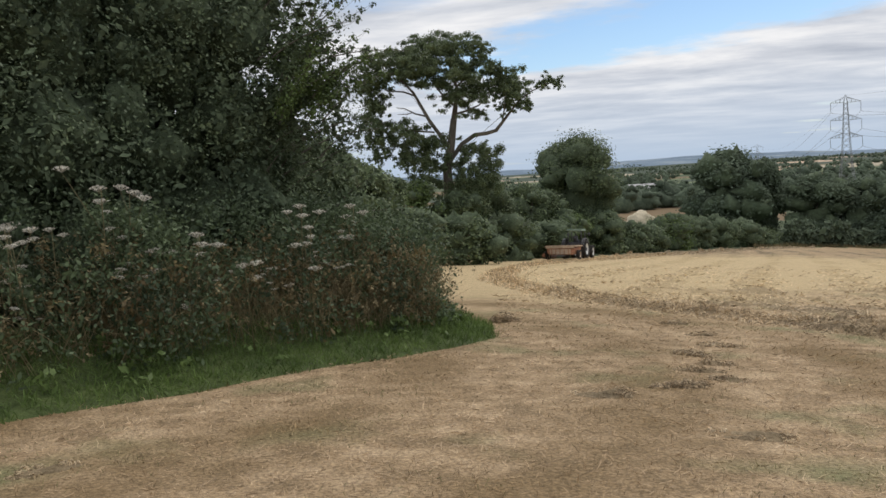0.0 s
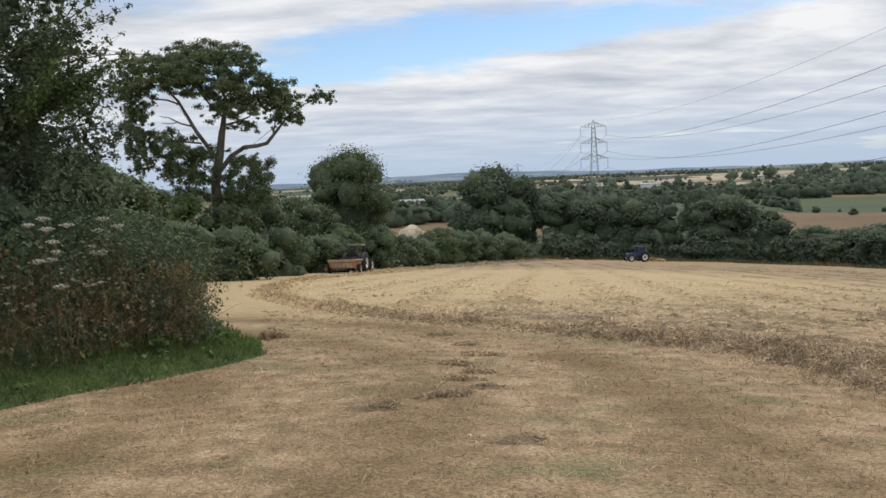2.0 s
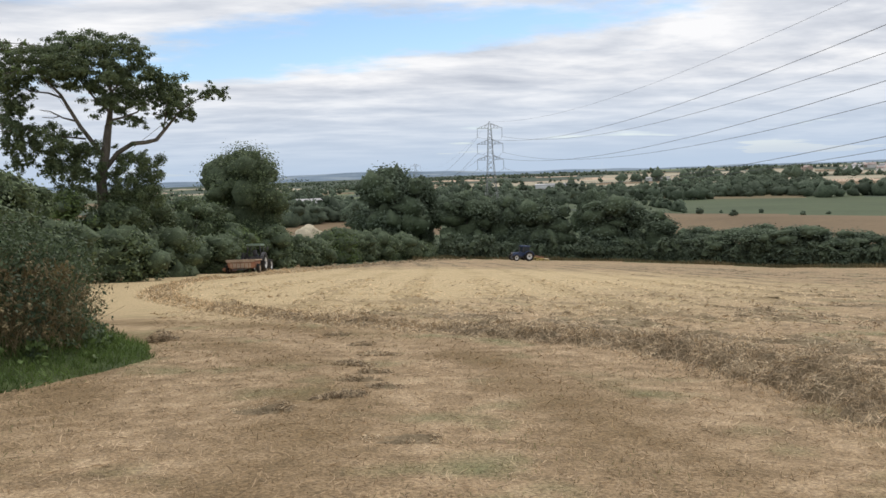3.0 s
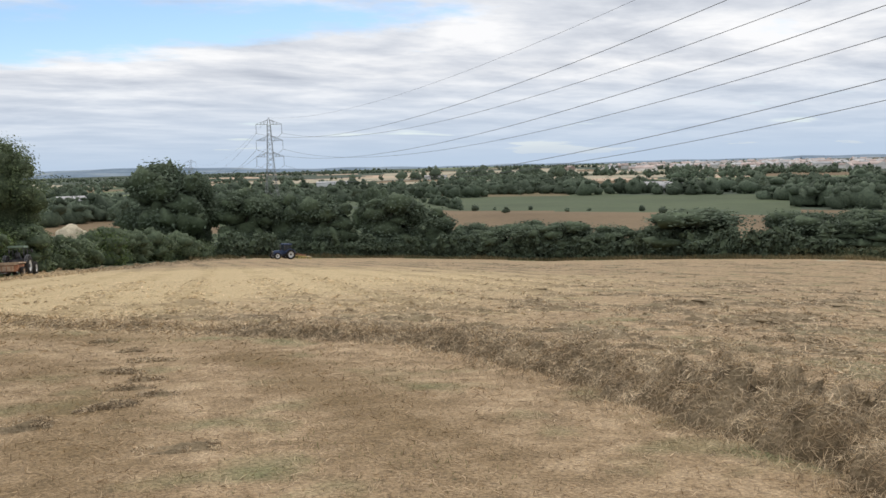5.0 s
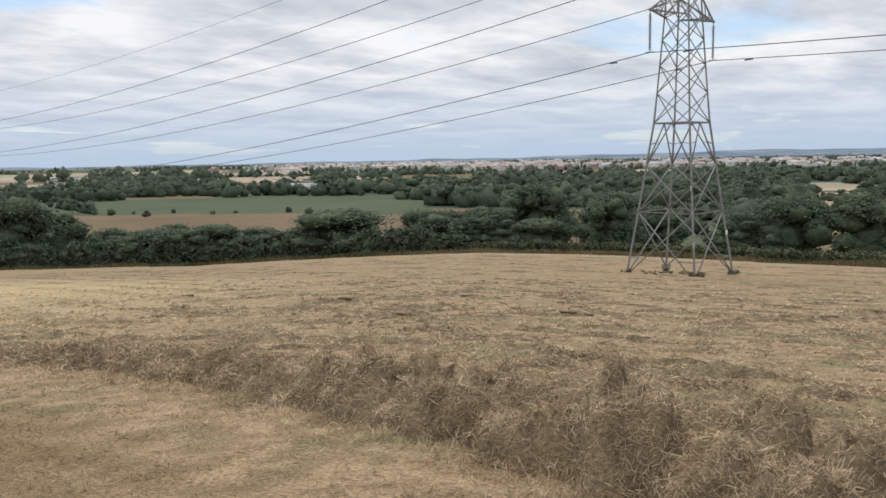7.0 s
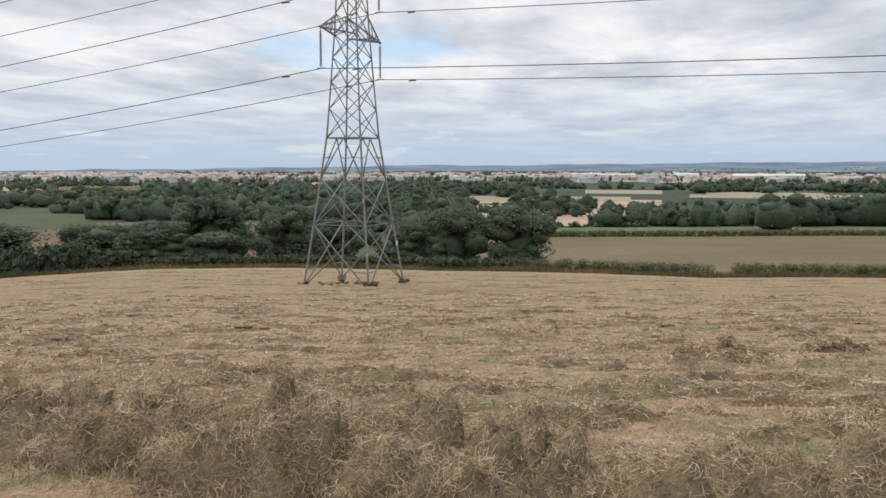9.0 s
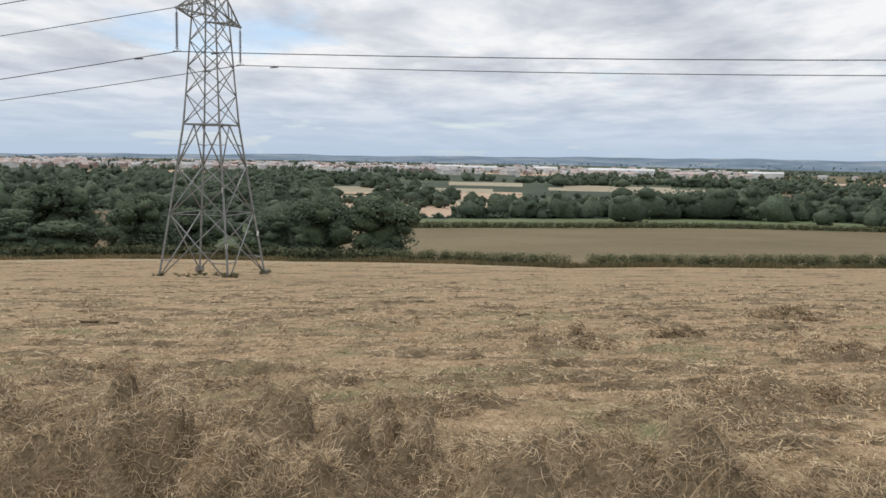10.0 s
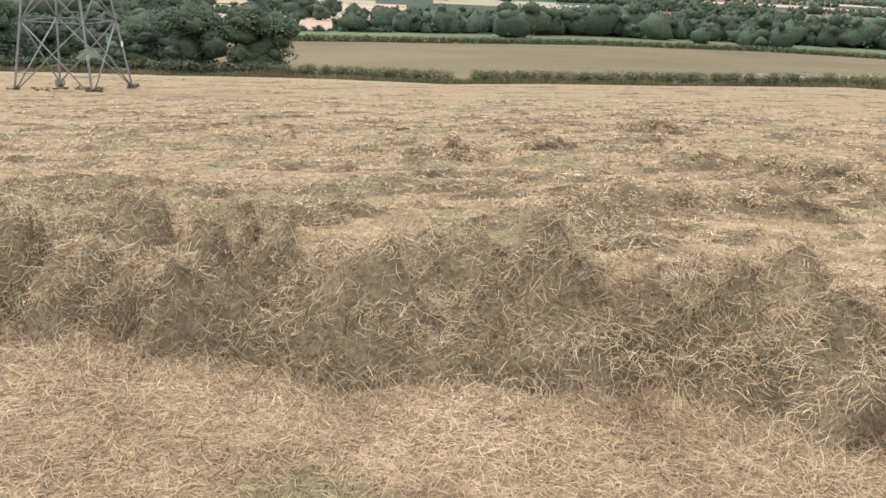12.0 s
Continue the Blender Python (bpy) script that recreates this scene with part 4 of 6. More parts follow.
# ---- windrow of raked hay ----
ROW = ((-150, 5.3), (-131, 4.9), (-118, 4.85), (-98.7, 4.85), (-85, 5.6), (-70.6, 6.75), (-57.5, 8.6), (-45, 11.8), (-36, 14.7), (-23, 17.4), (-11, 22.4), (-3.5, 36.0), (-4.5, 52), (-7, 66))


def smooth_path(pts, n):
    p = [Vector(at(a, d)) for a, d in pts]
    out = []
    for k in range(len(p) - 1):
        a, b, c, e = p[max(k - 1, 0)], p[k], p[k + 1], p[min(k + 2, len(p) - 1)]
        m = max(2, int((c - b).length / n))
        for j in range(m):
            t = j / m
            q = 0.5 * (2 * b + (c - a) * t + (2 * a - 5 * b + 4 * c - e) * t * t + (3 * b - a - 3 * c + e) * t ** 3)
            out.append(q)
    return np.array(out)


def make_windrow(row, seed, step, tangles, thatch, loose, label):
    rng = np.random.default_rng(seed)
    path = smooth_path(row, step)
    thing = new("hay_windrow")
    tan = np.gradient(path, axis=0)
    tan[:, 2] = 0
    tan /= np.linalg.norm(tan, axis=1)[:, None]
    side = np.stack([tan[:, 1], -tan[:, 0], np.zeros(len(tan))], 1)
    dist = np.hypot(path[:, 0], path[:, 1])
    run = np.concatenate([[0], np.cumsum(np.linalg.norm(np.diff(path, axis=0), axis=1))])
    lump = np.array([noise.noise(Vector((r * 0.9, 3.3, 0))) * 0.5 + noise.noise(Vector((r * 2.3, 9.1, 0))) * 0.35 for r in run])
    H = np.interp(dist, [4, 8, 14, 22, 40, 70, 90], [0.52, 0.40, 0.25, 0.13, 0.11, 0.13, 0.22]) * (1 + 0.65 * lump)
    H = H * np.where(dist > 17, np.clip(0.55 + 2.4 * lump, 0.12, 1.7), 1)
    Wd = np.interp(dist, [4, 8, 14, 40], [0.86, 0.78, 0.62, 0.5]) * (1 + 0.35 * np.roll(lump, 9))
    u = np.linspace(-1, 1, 25)
    prof = np.where(u < 0, np.clip(1 - np.abs(u) ** 2.8, 0, 1) ** 0.75, np.clip(1 - u ** 2, 0, 1) ** 1.05)
    rag = np.array([[noise.noise(Vector((r * 1.1, o, 0))) + 0.7 * noise.noise(Vector((r * 2.9, o + 5, 0))) for o in (1.0, 20.0)] for r in run]) * 0.42
    span = np.where(u[None, :] < 0, 1 + rag[:, :1], 1 + rag[:, 1:]) * Wd[:, None]
    V = path[:, None, :] + side[:, None, :] * (u[None, :, None] * span[..., None])
    Zg = height(V[..., 0], V[..., 1])
    shp = V.shape[:2]
    flat = V.reshape(-1, 3)
    b1 = np.array([abs(noise.noise(Vector((p[0] * 1.5, p[1] * 1.5, 2)))) for p in flat]).reshape(shp)
    b2 = np.array([abs(noise.noise(Vector((p[0] * 3.6, p[1] * 3.6, 7)))) for p in flat]).reshape(shp)
    b3 = np.array([noise.noise(Vector((p[0] * 9, p[1] * 9, 5))) for p in flat]).reshape(shp)
    lumpy = np.clip(0.44 + 1.1 * b1 + 1.0 * b2 + 0.15 * b3, 0.2, 1.5)
    V[..., 2] = Zg - 0.03 + prof * H[:, None] * lumpy
    V[..., :2] += (side[:, None, :2] * ((b2 - 0.2) * 0.35 * prof)[..., None])
    n, k = V.shape[:2]
    i, j = np.meshgrid(np.arange(n - 1), np.arange(k - 1), indexing="ij")
    q = np.stack([i * k + j, i * k + j + 1, (i + 1) * k + j + 1, (i + 1) * k + j], -1).reshape(-1, 4)
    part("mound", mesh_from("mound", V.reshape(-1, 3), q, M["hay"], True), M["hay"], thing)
    # tangled wads piled on the mound, a thatch of curled stalks all over it, then loose strands
    wgt = 1 / np.maximum(dist, 4.5) ** 1.25
    count = tangles
    pi = rng.choice(n, count, p=wgt / wgt.sum())
    pj = rng.integers(2, k - 2, count)
    dd = dist[pi]
    R = (0.07 + 0.19 * rng.random(count) ** 2) * np.interp(dd, [4, 14, 30], [1, 1, 1.3]) * (0.7 + 0.35 * prof[pj]) * np.where(dd > 17, np.clip(H[pi] / 0.16, 0.3, 1), 1)
    cen = V[pi, pj] + np.stack([rng.normal(size=count) * 0.05, rng.normal(size=count) * 0.05, R * rng.uniform(-0.45, 0.25, count)], 1)
    Wt = np.interp(dd, [4, 10, 25, 60], [0.0026, 0.0052, 0.014, 0.04])
    part("hay_tangle", wads(rng, cen, R, 56, Wt, 0.8), M["hay_strand"], thing)["kind"] = "stuff"

    du, dv = np.gradient(V, axis=0), np.gradient(V, axis=1)
    nrm = np.cross(dv, du)
    nrm *= np.sign(nrm[..., 2:3] + 1e-9)
    nrm /= np.linalg.norm(nrm, axis=2)[..., None] + 1e-9
    count = thatch
    wgt = 1 / np.maximum(dist, 4.5) ** 1.45
    pi = rng.choice(n, count, p=wgt / wgt.sum())
    pj = np.where(rng.random(count) < 0.88, rng.integers(0, k, count), np.where(rng.random(count) < 0.5, 0, k - 1))
    dd = dist[pi]
    out = np.where((pj < 2) | (pj > k - 3), rng.random(count) ** 2 * 0.45, 0.0) * np.sign(u[pj])
    pos = V[pi, pj] + du[pi, pj] * rng.uniform(-0.6, 0.6, (count, 1)) + dv[pi, pj] * rng.uniform(-0.6, 0.6, (count, 1)) + side[pi] * out[:, None]
    pos[:, 2] = np.maximum(pos[:, 2], height(pos[:, 0], pos[:, 1]) + 0.005)
    up = nrm[pi, pj] + rng.normal(size=(count, 3)) * 0.22
    up /= np.linalg.norm(up, axis=1)[:, None]
    # the stalks of one lock lie one way
    lock = np.array([(noise.noise(Vector((p[0] * 4, p[1] * 4, 1))), noise.noise(Vector((p[0] * 4, p[1] * 4, 40))), noise.noise(Vector((p[0] * 4, p[1] * 4, 80)))) for p in pos])
    L = rng.uniform(0.035, 0.115, count) * np.interp(dd, [5, 20, 60], [1, 1.5, 2.4])
    Wt = np.interp(dd, [4, 10, 25, 60], [0.0027, 0.0056, 0.015, 0.03]) * rng.uniform(0.6, 1.35, count)
    part("hay_thatch", curls(rng, pos + up * (0.012 * rng.random((count, 1))), up, L, Wt, lock * 2.2, 0.24, 1.2), M["hay_strand"], thing)["kind"] = "stuff"
    count = loose
    pi = rng.choice(n, count, p=wgt / wgt.sum())
    pj = rng.integers(0, k, count)
    pos = V[pi, pj] + rng.normal(size=(count, 3)) * np.array((0.05, 0.05, 0.02))
    pos[:, 2] = np.maximum(pos[:, 2], height(pos[:, 0], pos[:, 1]) + 0.01)
    dd = dist[pi]
    direc = rand_unit(rng, count) * np.array((1, 1, 0.5)) + nrm[pi, pj] * 0.25
    L = (0.05 + 0.12 * rng.random(count)) * np.interp(dd, [5, 20, 60], [1, 1.3, 2])
    Wt = np.interp(dd, [4, 10, 25, 60], [0.003, 0.006, 0.014, 0.03]) * (0.6 + 0.6 * rng.random(count))
    part("loose_hay", ribbons(rng, pos, direc, L, Wt, 1.5), M["hay_strand"], thing)["kind"] = "stuff"
    return tagged(thing, label, "hay windrow", "windrows of raked hay")


make_windrow(ROW, 21, 0.08, 1500, 150000, 6000, "long raked windrow of greyish dry hay on stubble")
for k, far_row in enumerate((((-9.6, 74), (-13, 92), (-17.5, 118), (-21.5, 142)), ((-6, 60), (-11.5, 76), (-15.5, 95), (-20, 122), (-23.5, 146)))):
    make_windrow(far_row, 25 + k, 0.4, 200, 3000, 800, "low pale windrow of hay far down the field")


# ---- lattice towers and wires ----
LINE_AZ = -16.3


def make_tower():
    """Steel lattice tower, 35 m, with three pairs of arms; x runs along the line, y along the arms."""
    tower = new("pylon")
    lv = ((0.0, 3.10), (5.2, 2.45), (9.0, 2.0), (12.4, 1.6), (14.8, 1.44), (17.0, 1.3), (19.0, 1.18), (20.9, 1.06), (22.6, 0.98), (24.6, 0.9), (26.4, 0.82), (28.0, 0.75),
          (29.6, 0.68), (31.2, 0.6), (32.6, 0.54), (34.9, 0.10))
    corners = ((1, 1), (1, -1), (-1, -1), (-1, 1))

    def c(k, j):
        z, w = lv[k]
        return (corners[j][0] * w, corners[j][1] * w, z)

    for j in range(4):
        foot = (c(0, j)[0], c(0, j)[1], -0.6)
        leg = part("leg", tube([foot] + [c(k, j) for k in range(len(lv))], [0.085] * 5 + [0.065] * (len(lv) - 4), 6), M["steel"], tower)
        part("footing", box(c(0, j)[0], c(0, j)[1], 0.0, 0.6, 0.6, 0.5, 0.05), M["footing"], leg, "weathered concrete footing")
    for j in range(4):
        j2 = (j + 1) % 4
        mid = [(a + b) / 2 for a, b in zip(c(3, j), c(3, j2))]
        bars = [(c(2, j), mid, 0.09), (c(2, j2), mid, 0.09), (c(3, j), c(3, j2), 0.12), (c(1, j), c(1, j2), 0.06)]
        for k in (0, 1):
            bars += [(c(k, j), c(k + 1, j2), 0.08), (c(k, j2), c(k + 1, j), 0.08)]
        lo = [np.array(c(0, j)) * 0.72 + np.array(c(1, j)) * 0.28, np.array(c(0, j2)) * 0.72 + np.array(c(1, j2)) * 0.28]
        bars += [(lo[0], lo[0] * 0.78 + lo[1] * 0.22, 0.06), (lo[1], lo[1] * 0.78 + lo[0] * 0.22, 0.06)]
        up = [np.array(c(2, j)) * 0.5 + np.array(c(3, j)) * 0.5, np.array(c(2, j2)) * 0.5 + np.array(c(3, j2)) * 0.5]
        bars += [(up[0], np.array(c(2, j)) * 0.45 + np.array(mid) * 0.55, 0.05), (up[1], np.array(c(2, j2)) * 0.45 + np.array(mid) * 0.55, 0.05)]
        for k in range(3, len(lv) - 2):
            bars += [(c(k, j), c(k + 1, j2), 0.06), (c(k, j2), c(k + 1, j), 0.06)]
        for a, b, w in bars:
            part("brace", beam(a, b, w), M["steel"], tower)
    for z, half in ((20.9, 4.9), (26.7, 4.75), (32.5, 4.6)):
        w = np.interp(z, [a for a, b in lv], [b for a, b in lv])
        for sgn in (1, -1):
            tip = (0, sgn * half, z)
            arm = part("crossarm", box(0, sgn * half, z, 0.22, 0.22, 0.16, 0.02), M["steel"], tower)
            roots = [(w, sgn * w, z - 0.1), (-w, sgn * w, z - 0.1), (w * 0.9, sgn * w * 0.9, z + 1.6), (-w * 0.9, sgn * w * 0.9, z + 1.6)]
            bars = [(r, tip, 0.11) for r in roots]
            for t in (0.3, 0.6):
                pts = [np.array(r) * (1 - t) + np.array(tip) * t for r in roots]
                bars += [(pts[0], pts[1], 0.06), (pts[0], pts[2], 0.06), (pts[1], pts[3], 0.06), (roots[0], pts[1], 0.06), (roots[2], pts[0], 0.06)]
            for a, b, t in bars:
                part("strut", beam(a, b, t), M["steel"], arm)
            discs = [tube([(0, sgn * half, z - 0.1), (0, sgn * half, z - 3.15)], [0.03, 0.03], 6)]
            for m in range(18):
                zz = z - 0.35 - m * 0.145
                discs.append(tube([(0, sgn * half, zz), (0, sgn * half, zz - 0.07)], [0.07, 0.14], 8))
            ins = part("insulator", join(discs), M["glass_disc"], tower, "string of dark insulator discs")
            part("clamp", join([beam((-0.35, sgn * half, z - 3.2), (0.35, sgn * half, z - 3.2), 0.08), beam((0, sgn * half - 0.3, z - 3.0), (0, sgn * half + 0.3, z - 3.0), 0.04)]),
                 M["steel"], ins)
    for y, z in ((2.7, 2.8), (-2.6, 3.4), (2.2, 7.2)):
        part("plate", box(-2.75 if z < 5 else -2.2, y, z, 0.03, 0.32, 0.4, 0.01), M["plate"], tower, "small white plate")
    return tagged(tower, "tall grey steel lattice electricity pylon", "pylon", "pylons of the power line")


U = Vector((-math.sin(radians(LINE_AZ)), math.cos(radians(LINE_AZ)), 0))
TOWER_1 = at(-76.45, 72)
TOWER_2 = at(-25.51, 313, 0.5)
TOWER_3 = at(-20.4, 790)
P0 = TOWER_1 - U * 340
TOWER_0 = Vector((P0.x, P0.y, float(height(P0.x, P0.y))))
TOWERS = (TOWER_0, TOWER_1, TOWER_2, TOWER_3)


def make_line():
    first = make_tower()
    rot = 90 + LINE_AZ
    first.matrix_basis = pose(*TOWER_1, 0, 0, rot)
    for p in (TOWER_0, TOWER_2, TOWER_3):
        copy_thing(first, pose(*p, 0, 0, rot))
    V = Vector((-U.y, U.x, 0))
    for a, b, sag in ((TOWER_0, TOWER_1, 7.8), (TOWER_1, TOWER_2, 7.6), (TOWER_2, TOWER_3, 12.0)):
        for z, half in ((17.68, 4.9), (23.48, 4.75), (29.28, 4.6)):
            for sgn in (1, -1):
                p, q = a + V * (half * sgn) + Vector((0, 0, z)), b + V * (half * sgn) + Vector((0, 0, z))
                pts = [p.lerp(q, t) - Vector((0, 0, 4 * sag * t * (1 - t))) for t in np.linspace(0, 1, 41)]
                wire = new("power_cable", mesh_from("power_cable", *tube(pts, [0.035] * 41, 6), M["wire"]))
                tagged(wire, "thin dark overhead power cable slung between pylons", "power cable", "cables of the power line")
                L = (q - p).length
                for t in (3.2 / L, 1 - 3.2 / L):
                    m = p.lerp(q, t) - Vector((0, 0, 4 * sag * t * (1 - t) + 0.08))
                    dirn = (q - p).normalized()
                    part("damper", beam(m - dirn * 0.35, m + dirn * 0.35, 0.10), M["wire"], wire)
        p, q = a + Vector((0, 0, 34.8)), b + Vector((0, 0, 34.8))
        pts = [p.lerp(q, t) - Vector((0, 0, 4 * sag * 0.85 * t * (1 - t))) for t in np.linspace(0, 1, 41)]
        wire = new("earth_wire", mesh_from("earth_wire", *tube(pts, [0.02] * 41, 6), M["wire"]))
        tagged(wire, "thin earth wire along the pylon tops", "power cable")


make_line()

# ---- distant trees, hedgerows and town ----
def far_crowns(rng, n, size, lobes, sides):
    """A few unit crowns, lumpy hearts with leaf sprays round them, to be set down many times."""
    out = []
    for _ in range(9):
        c, r = crown_clumps(rng, 1.0, 0.5, 0.0, 14)
        heart = [blob(rng, np.array((0, 0, 0.36)), 0.36, 0.36, *sides)]
        heart += [blob(rng, q, a * 0.85, a * 0.8, *sides) for q, a in zip(c[:lobes], r[:lobes])]
        v, q = join(heart + [leaves(rng, c, r, n, size, 0.9, 0.65)])
        v[:, 2] *= 1 / np.percentile(v[:, 2], 99)
        out.append((v, q))
    return out


def far_tree_clumps(rng, spots, crowns):
    """Many far trees from (x, y, height) rows."""
    out = []
    for x, y, h in spots:
        z = float(height(np.array(x), np.array(y)))
        v, q = crowns[rng.integers(len(crowns))]
        a, w = rng.uniform(0, 6.28), h * rng.uniform(1.2, 1.9)
        X, Y = v[:, 0] * math.cos(a) - v[:, 1] * math.sin(a), v[:, 0] * math.sin(a) + v[:, 1] * math.cos(a)
        out.append((np.stack([x + X * w, y + Y * w, z - 0.03 * h + v[:, 2] * h], 1), q))
    return join(out)


def make_far_trees():
    rng = np.random.default_rng(77)
    mid, far = [], []

    def line(a0, d0, a1, d1, h, gap, keep=1.0, store=None, wob=0.02):
        p, q = np.array(at(a0, d0)), np.array(at(a1, d1))
        L = np.hypot(*(q - p)[:2])
        for t in np.arange(0, 1, gap * (0.6 if store is None else 0.34) / L):
            if rng.random() > keep or (store is not None and noise.noise(Vector(((a0 + (a1 - a0) * t) * 1.1, d0 * 0.013, 0))) < -0.12):
                continue
            w = p + (q - p) * t + rng.normal(size=3) * L * wob * 0.3
            # keep to the arc between the two bearings
            a = a0 + (a1 - a0) * t
            d = d0 + (d1 - d0) * t + rng.normal() * d0 * wob
            g = at(a + rng.normal() * 0.12, d)
            (mid if store is None else store).append((g.x, g.y, h * rng.uniform(0.45, 1.2)))

    # hedges and tree belts in the middle distance
    line(-27, 640, -40, 650, 11, 6, 0.9)
    line(-39, 700, -64, 640, 12, 6.5, 0.85)
    line(-30, 560, -36.5, 520, 5, 7, 0.6)
    line(-36.3, 500, -38.3, 405, 5.5, 12, 0.8)
    line(-38, 402, -64, 368, 3.0, 14, 0.35)
    line(-60, 470, -84, 440, 12, 5.5, 0.95)
    line(-58, 560, -82, 600, 13, 6, 0.95)
    line(-57, 760, -84, 760, 13, 7, 0.9)
    line(-79, 400, -85, 372, 8, 6, 0.9)
    line(-72.5, 330, -84, 300, 8, 5, 0.95)
    line(-73, 225, -82, 215, 5, 4, 0.9)
    line(-62, 520, -100, 520, 10, 7, 0.85)
    line(-88, 372, -97, 388, 7.5, 9, 0.6, None, 0.008)
    line(-96, 392, -112, 445, 12, 6.5, 0.95, None, 0.012)
    line(-104, 425, -140, 490, 14, 6, 0.95, None, 0.02)
    line(-84, 350, -96, 376, 2.6, 3, 1.0, None, 0.003)
    line(-96, 540, -140, 540, 10, 9, 0.8)
    line(-83, 488, -97, 492, 8, 8, 0.7)
    line(-3, 260, -22, 340, 8, 6, 0.9)
    line(-5, 420, -30, 460, 9, 7, 0.85)
    line(-2, 560, -30, 600, 10, 8, 0.85)
    for a, d, h in ((-104.1, 372, 12), (-93.6, 372, 10), (-116, 405, 9), (-119, 400, 10), (-37.95, 430, 6.5), (-41.2, 360, 3), (-120.5, 395, 11), (-33.4, 440, 8)):
        g = at(a, d)
        mid.append((g.x, g.y, h))
    for _ in range(56):
        a0, d0 = rng.uniform(-138, 0), rng.uniform(480, 1000)
        if -66 < a0 < -20 and d0 < 690:
            d0 += 230
        line(a0, d0, a0 - rng.uniform(2, 9), d0 * rng.uniform(0.93, 1.08), 10, 7, 0.9, None, 0.008)
    for _ in range(125):
        a0, d0 = rng.uniform(-138, 4), math.exp(rng.uniform(math.log(900), math.log(3600)))
        line(a0, d0, a0 - rng.uniform(2, 12), d0 * rng.uniform(0.94, 1.08), 10, 10 + d0 * 0.004, 0.92, far, 0.006)
    for _ in range(60):
        a0, d0 = rng.uniform(-138, 4), rng.uniform(2700, 4050)
        line(a0, d0, a0 - rng.uniform(3, 12), d0 * rng.uniform(0.97, 1.03), 6, 26, 0.95, far)
    for _ in range(70):
        a0, d0 = -rng.uniform(50, 112), rng.uniform(1500, 2700)
        line(a0, d0, a0 - rng.uniform(1.5, 5), d0 * rng.uniform(0.98, 1.02), 11, 18, 0.9, far, 0.004)
    line(-33, 1500, -50, 1500, 15, 14, 0.75, far)
    line(-55, 2900, -125, 2900, 8, 26, 0.8, far)
    line(-5, 2500, -55, 2700, 9, 22, 0.8, far)
    line(-36.5, 1480, -45, 1500, 22, 12, 0.95, far)
    line(-48, 1500, -56, 1500, 16, 14, 0.9, far)
    line(-22, 1300, -27, 1320, 12, 12, 0.9, far)
    for name, spots, crowns, label in (("tree_belt", mid, far_crowns(rng, 95, 0.042, 3, (6, 4)), "dense dark green tree belts and hedgerows between fields"),
                                       ("far_woodland", far, far_crowns(rng, 7, 0.13, 1, (5, 3)), "far dark hedgerow trees and small woods")):
        ob = new(name, mesh_from(name, *far_tree_clumps(rng, spots, crowns), M["hazed_leaf"]))
        tagged(ob, label, "trees", kind="stuff")


make_far_trees()


def house_geo(x, y, z, w, l, h, rot, pitch=0.45):
    """Walls and a pitched roof as two pieces of geometry."""
    c, s = math.cos(rot), math.sin(rot)

    def T(p):
        return (x + p[0] * c - p[1] * s, y + p[0] * s + p[1] * c, z + p[2])

    a, b, r = w / 2, l / 2, pitch * w
    wall = [T(p) for p in ((-a, -b, -1), (a, -b, -1), (a, b, -1), (-a, b, -1), (-a, -b, h), (a, -b, h), (a, b, h), (-a, b, h), (0, -b, h + r), (0, b, h + r))]
    wq = [(0, 1, 5, 4), (1, 2, 6, 5), (2, 3, 7, 6), (3, 0, 4, 7), (4, 5, 8, 8), (6, 7, 9, 9)]
    wq = [q for q in wq if len(set(q)) == 4]
    e = 0.3
    roof = [T(p) for p in ((-a - e, -b - e, h - 0.1), (0, -b - e, h + r), (0, b + e, h + r), (-a - e, b + e, h - 0.1),
                           (a + e, -b - e, h - 0.1), (a + e, b + e, h - 0.1),
                           (-a - e, -b - e, h - 0.4), (a + e, -b - e, h - 0.4), (a + e, b + e, h - 0.4), (-a - e, b + e, h - 0.4))]
    rq = [(0, 1, 2, 3), (1, 4, 5, 2), (0, 6, 7, 4), (0, 4, 1, 1), (5, 8, 9, 3), (3, 9, 6, 0), (4, 7, 8, 5), (6, 9, 8, 7)]
    rq = [q for q in rq if len(set(q)) == 4]
    # gables as narrow quads
    wall += [wall[8], wall[9]]
    wq += [(4, 5, 8, 10), (6, 7, 9, 11)]
    return (np.array(wall), np.array(wq)), (np.array(roof), np.array(rq))


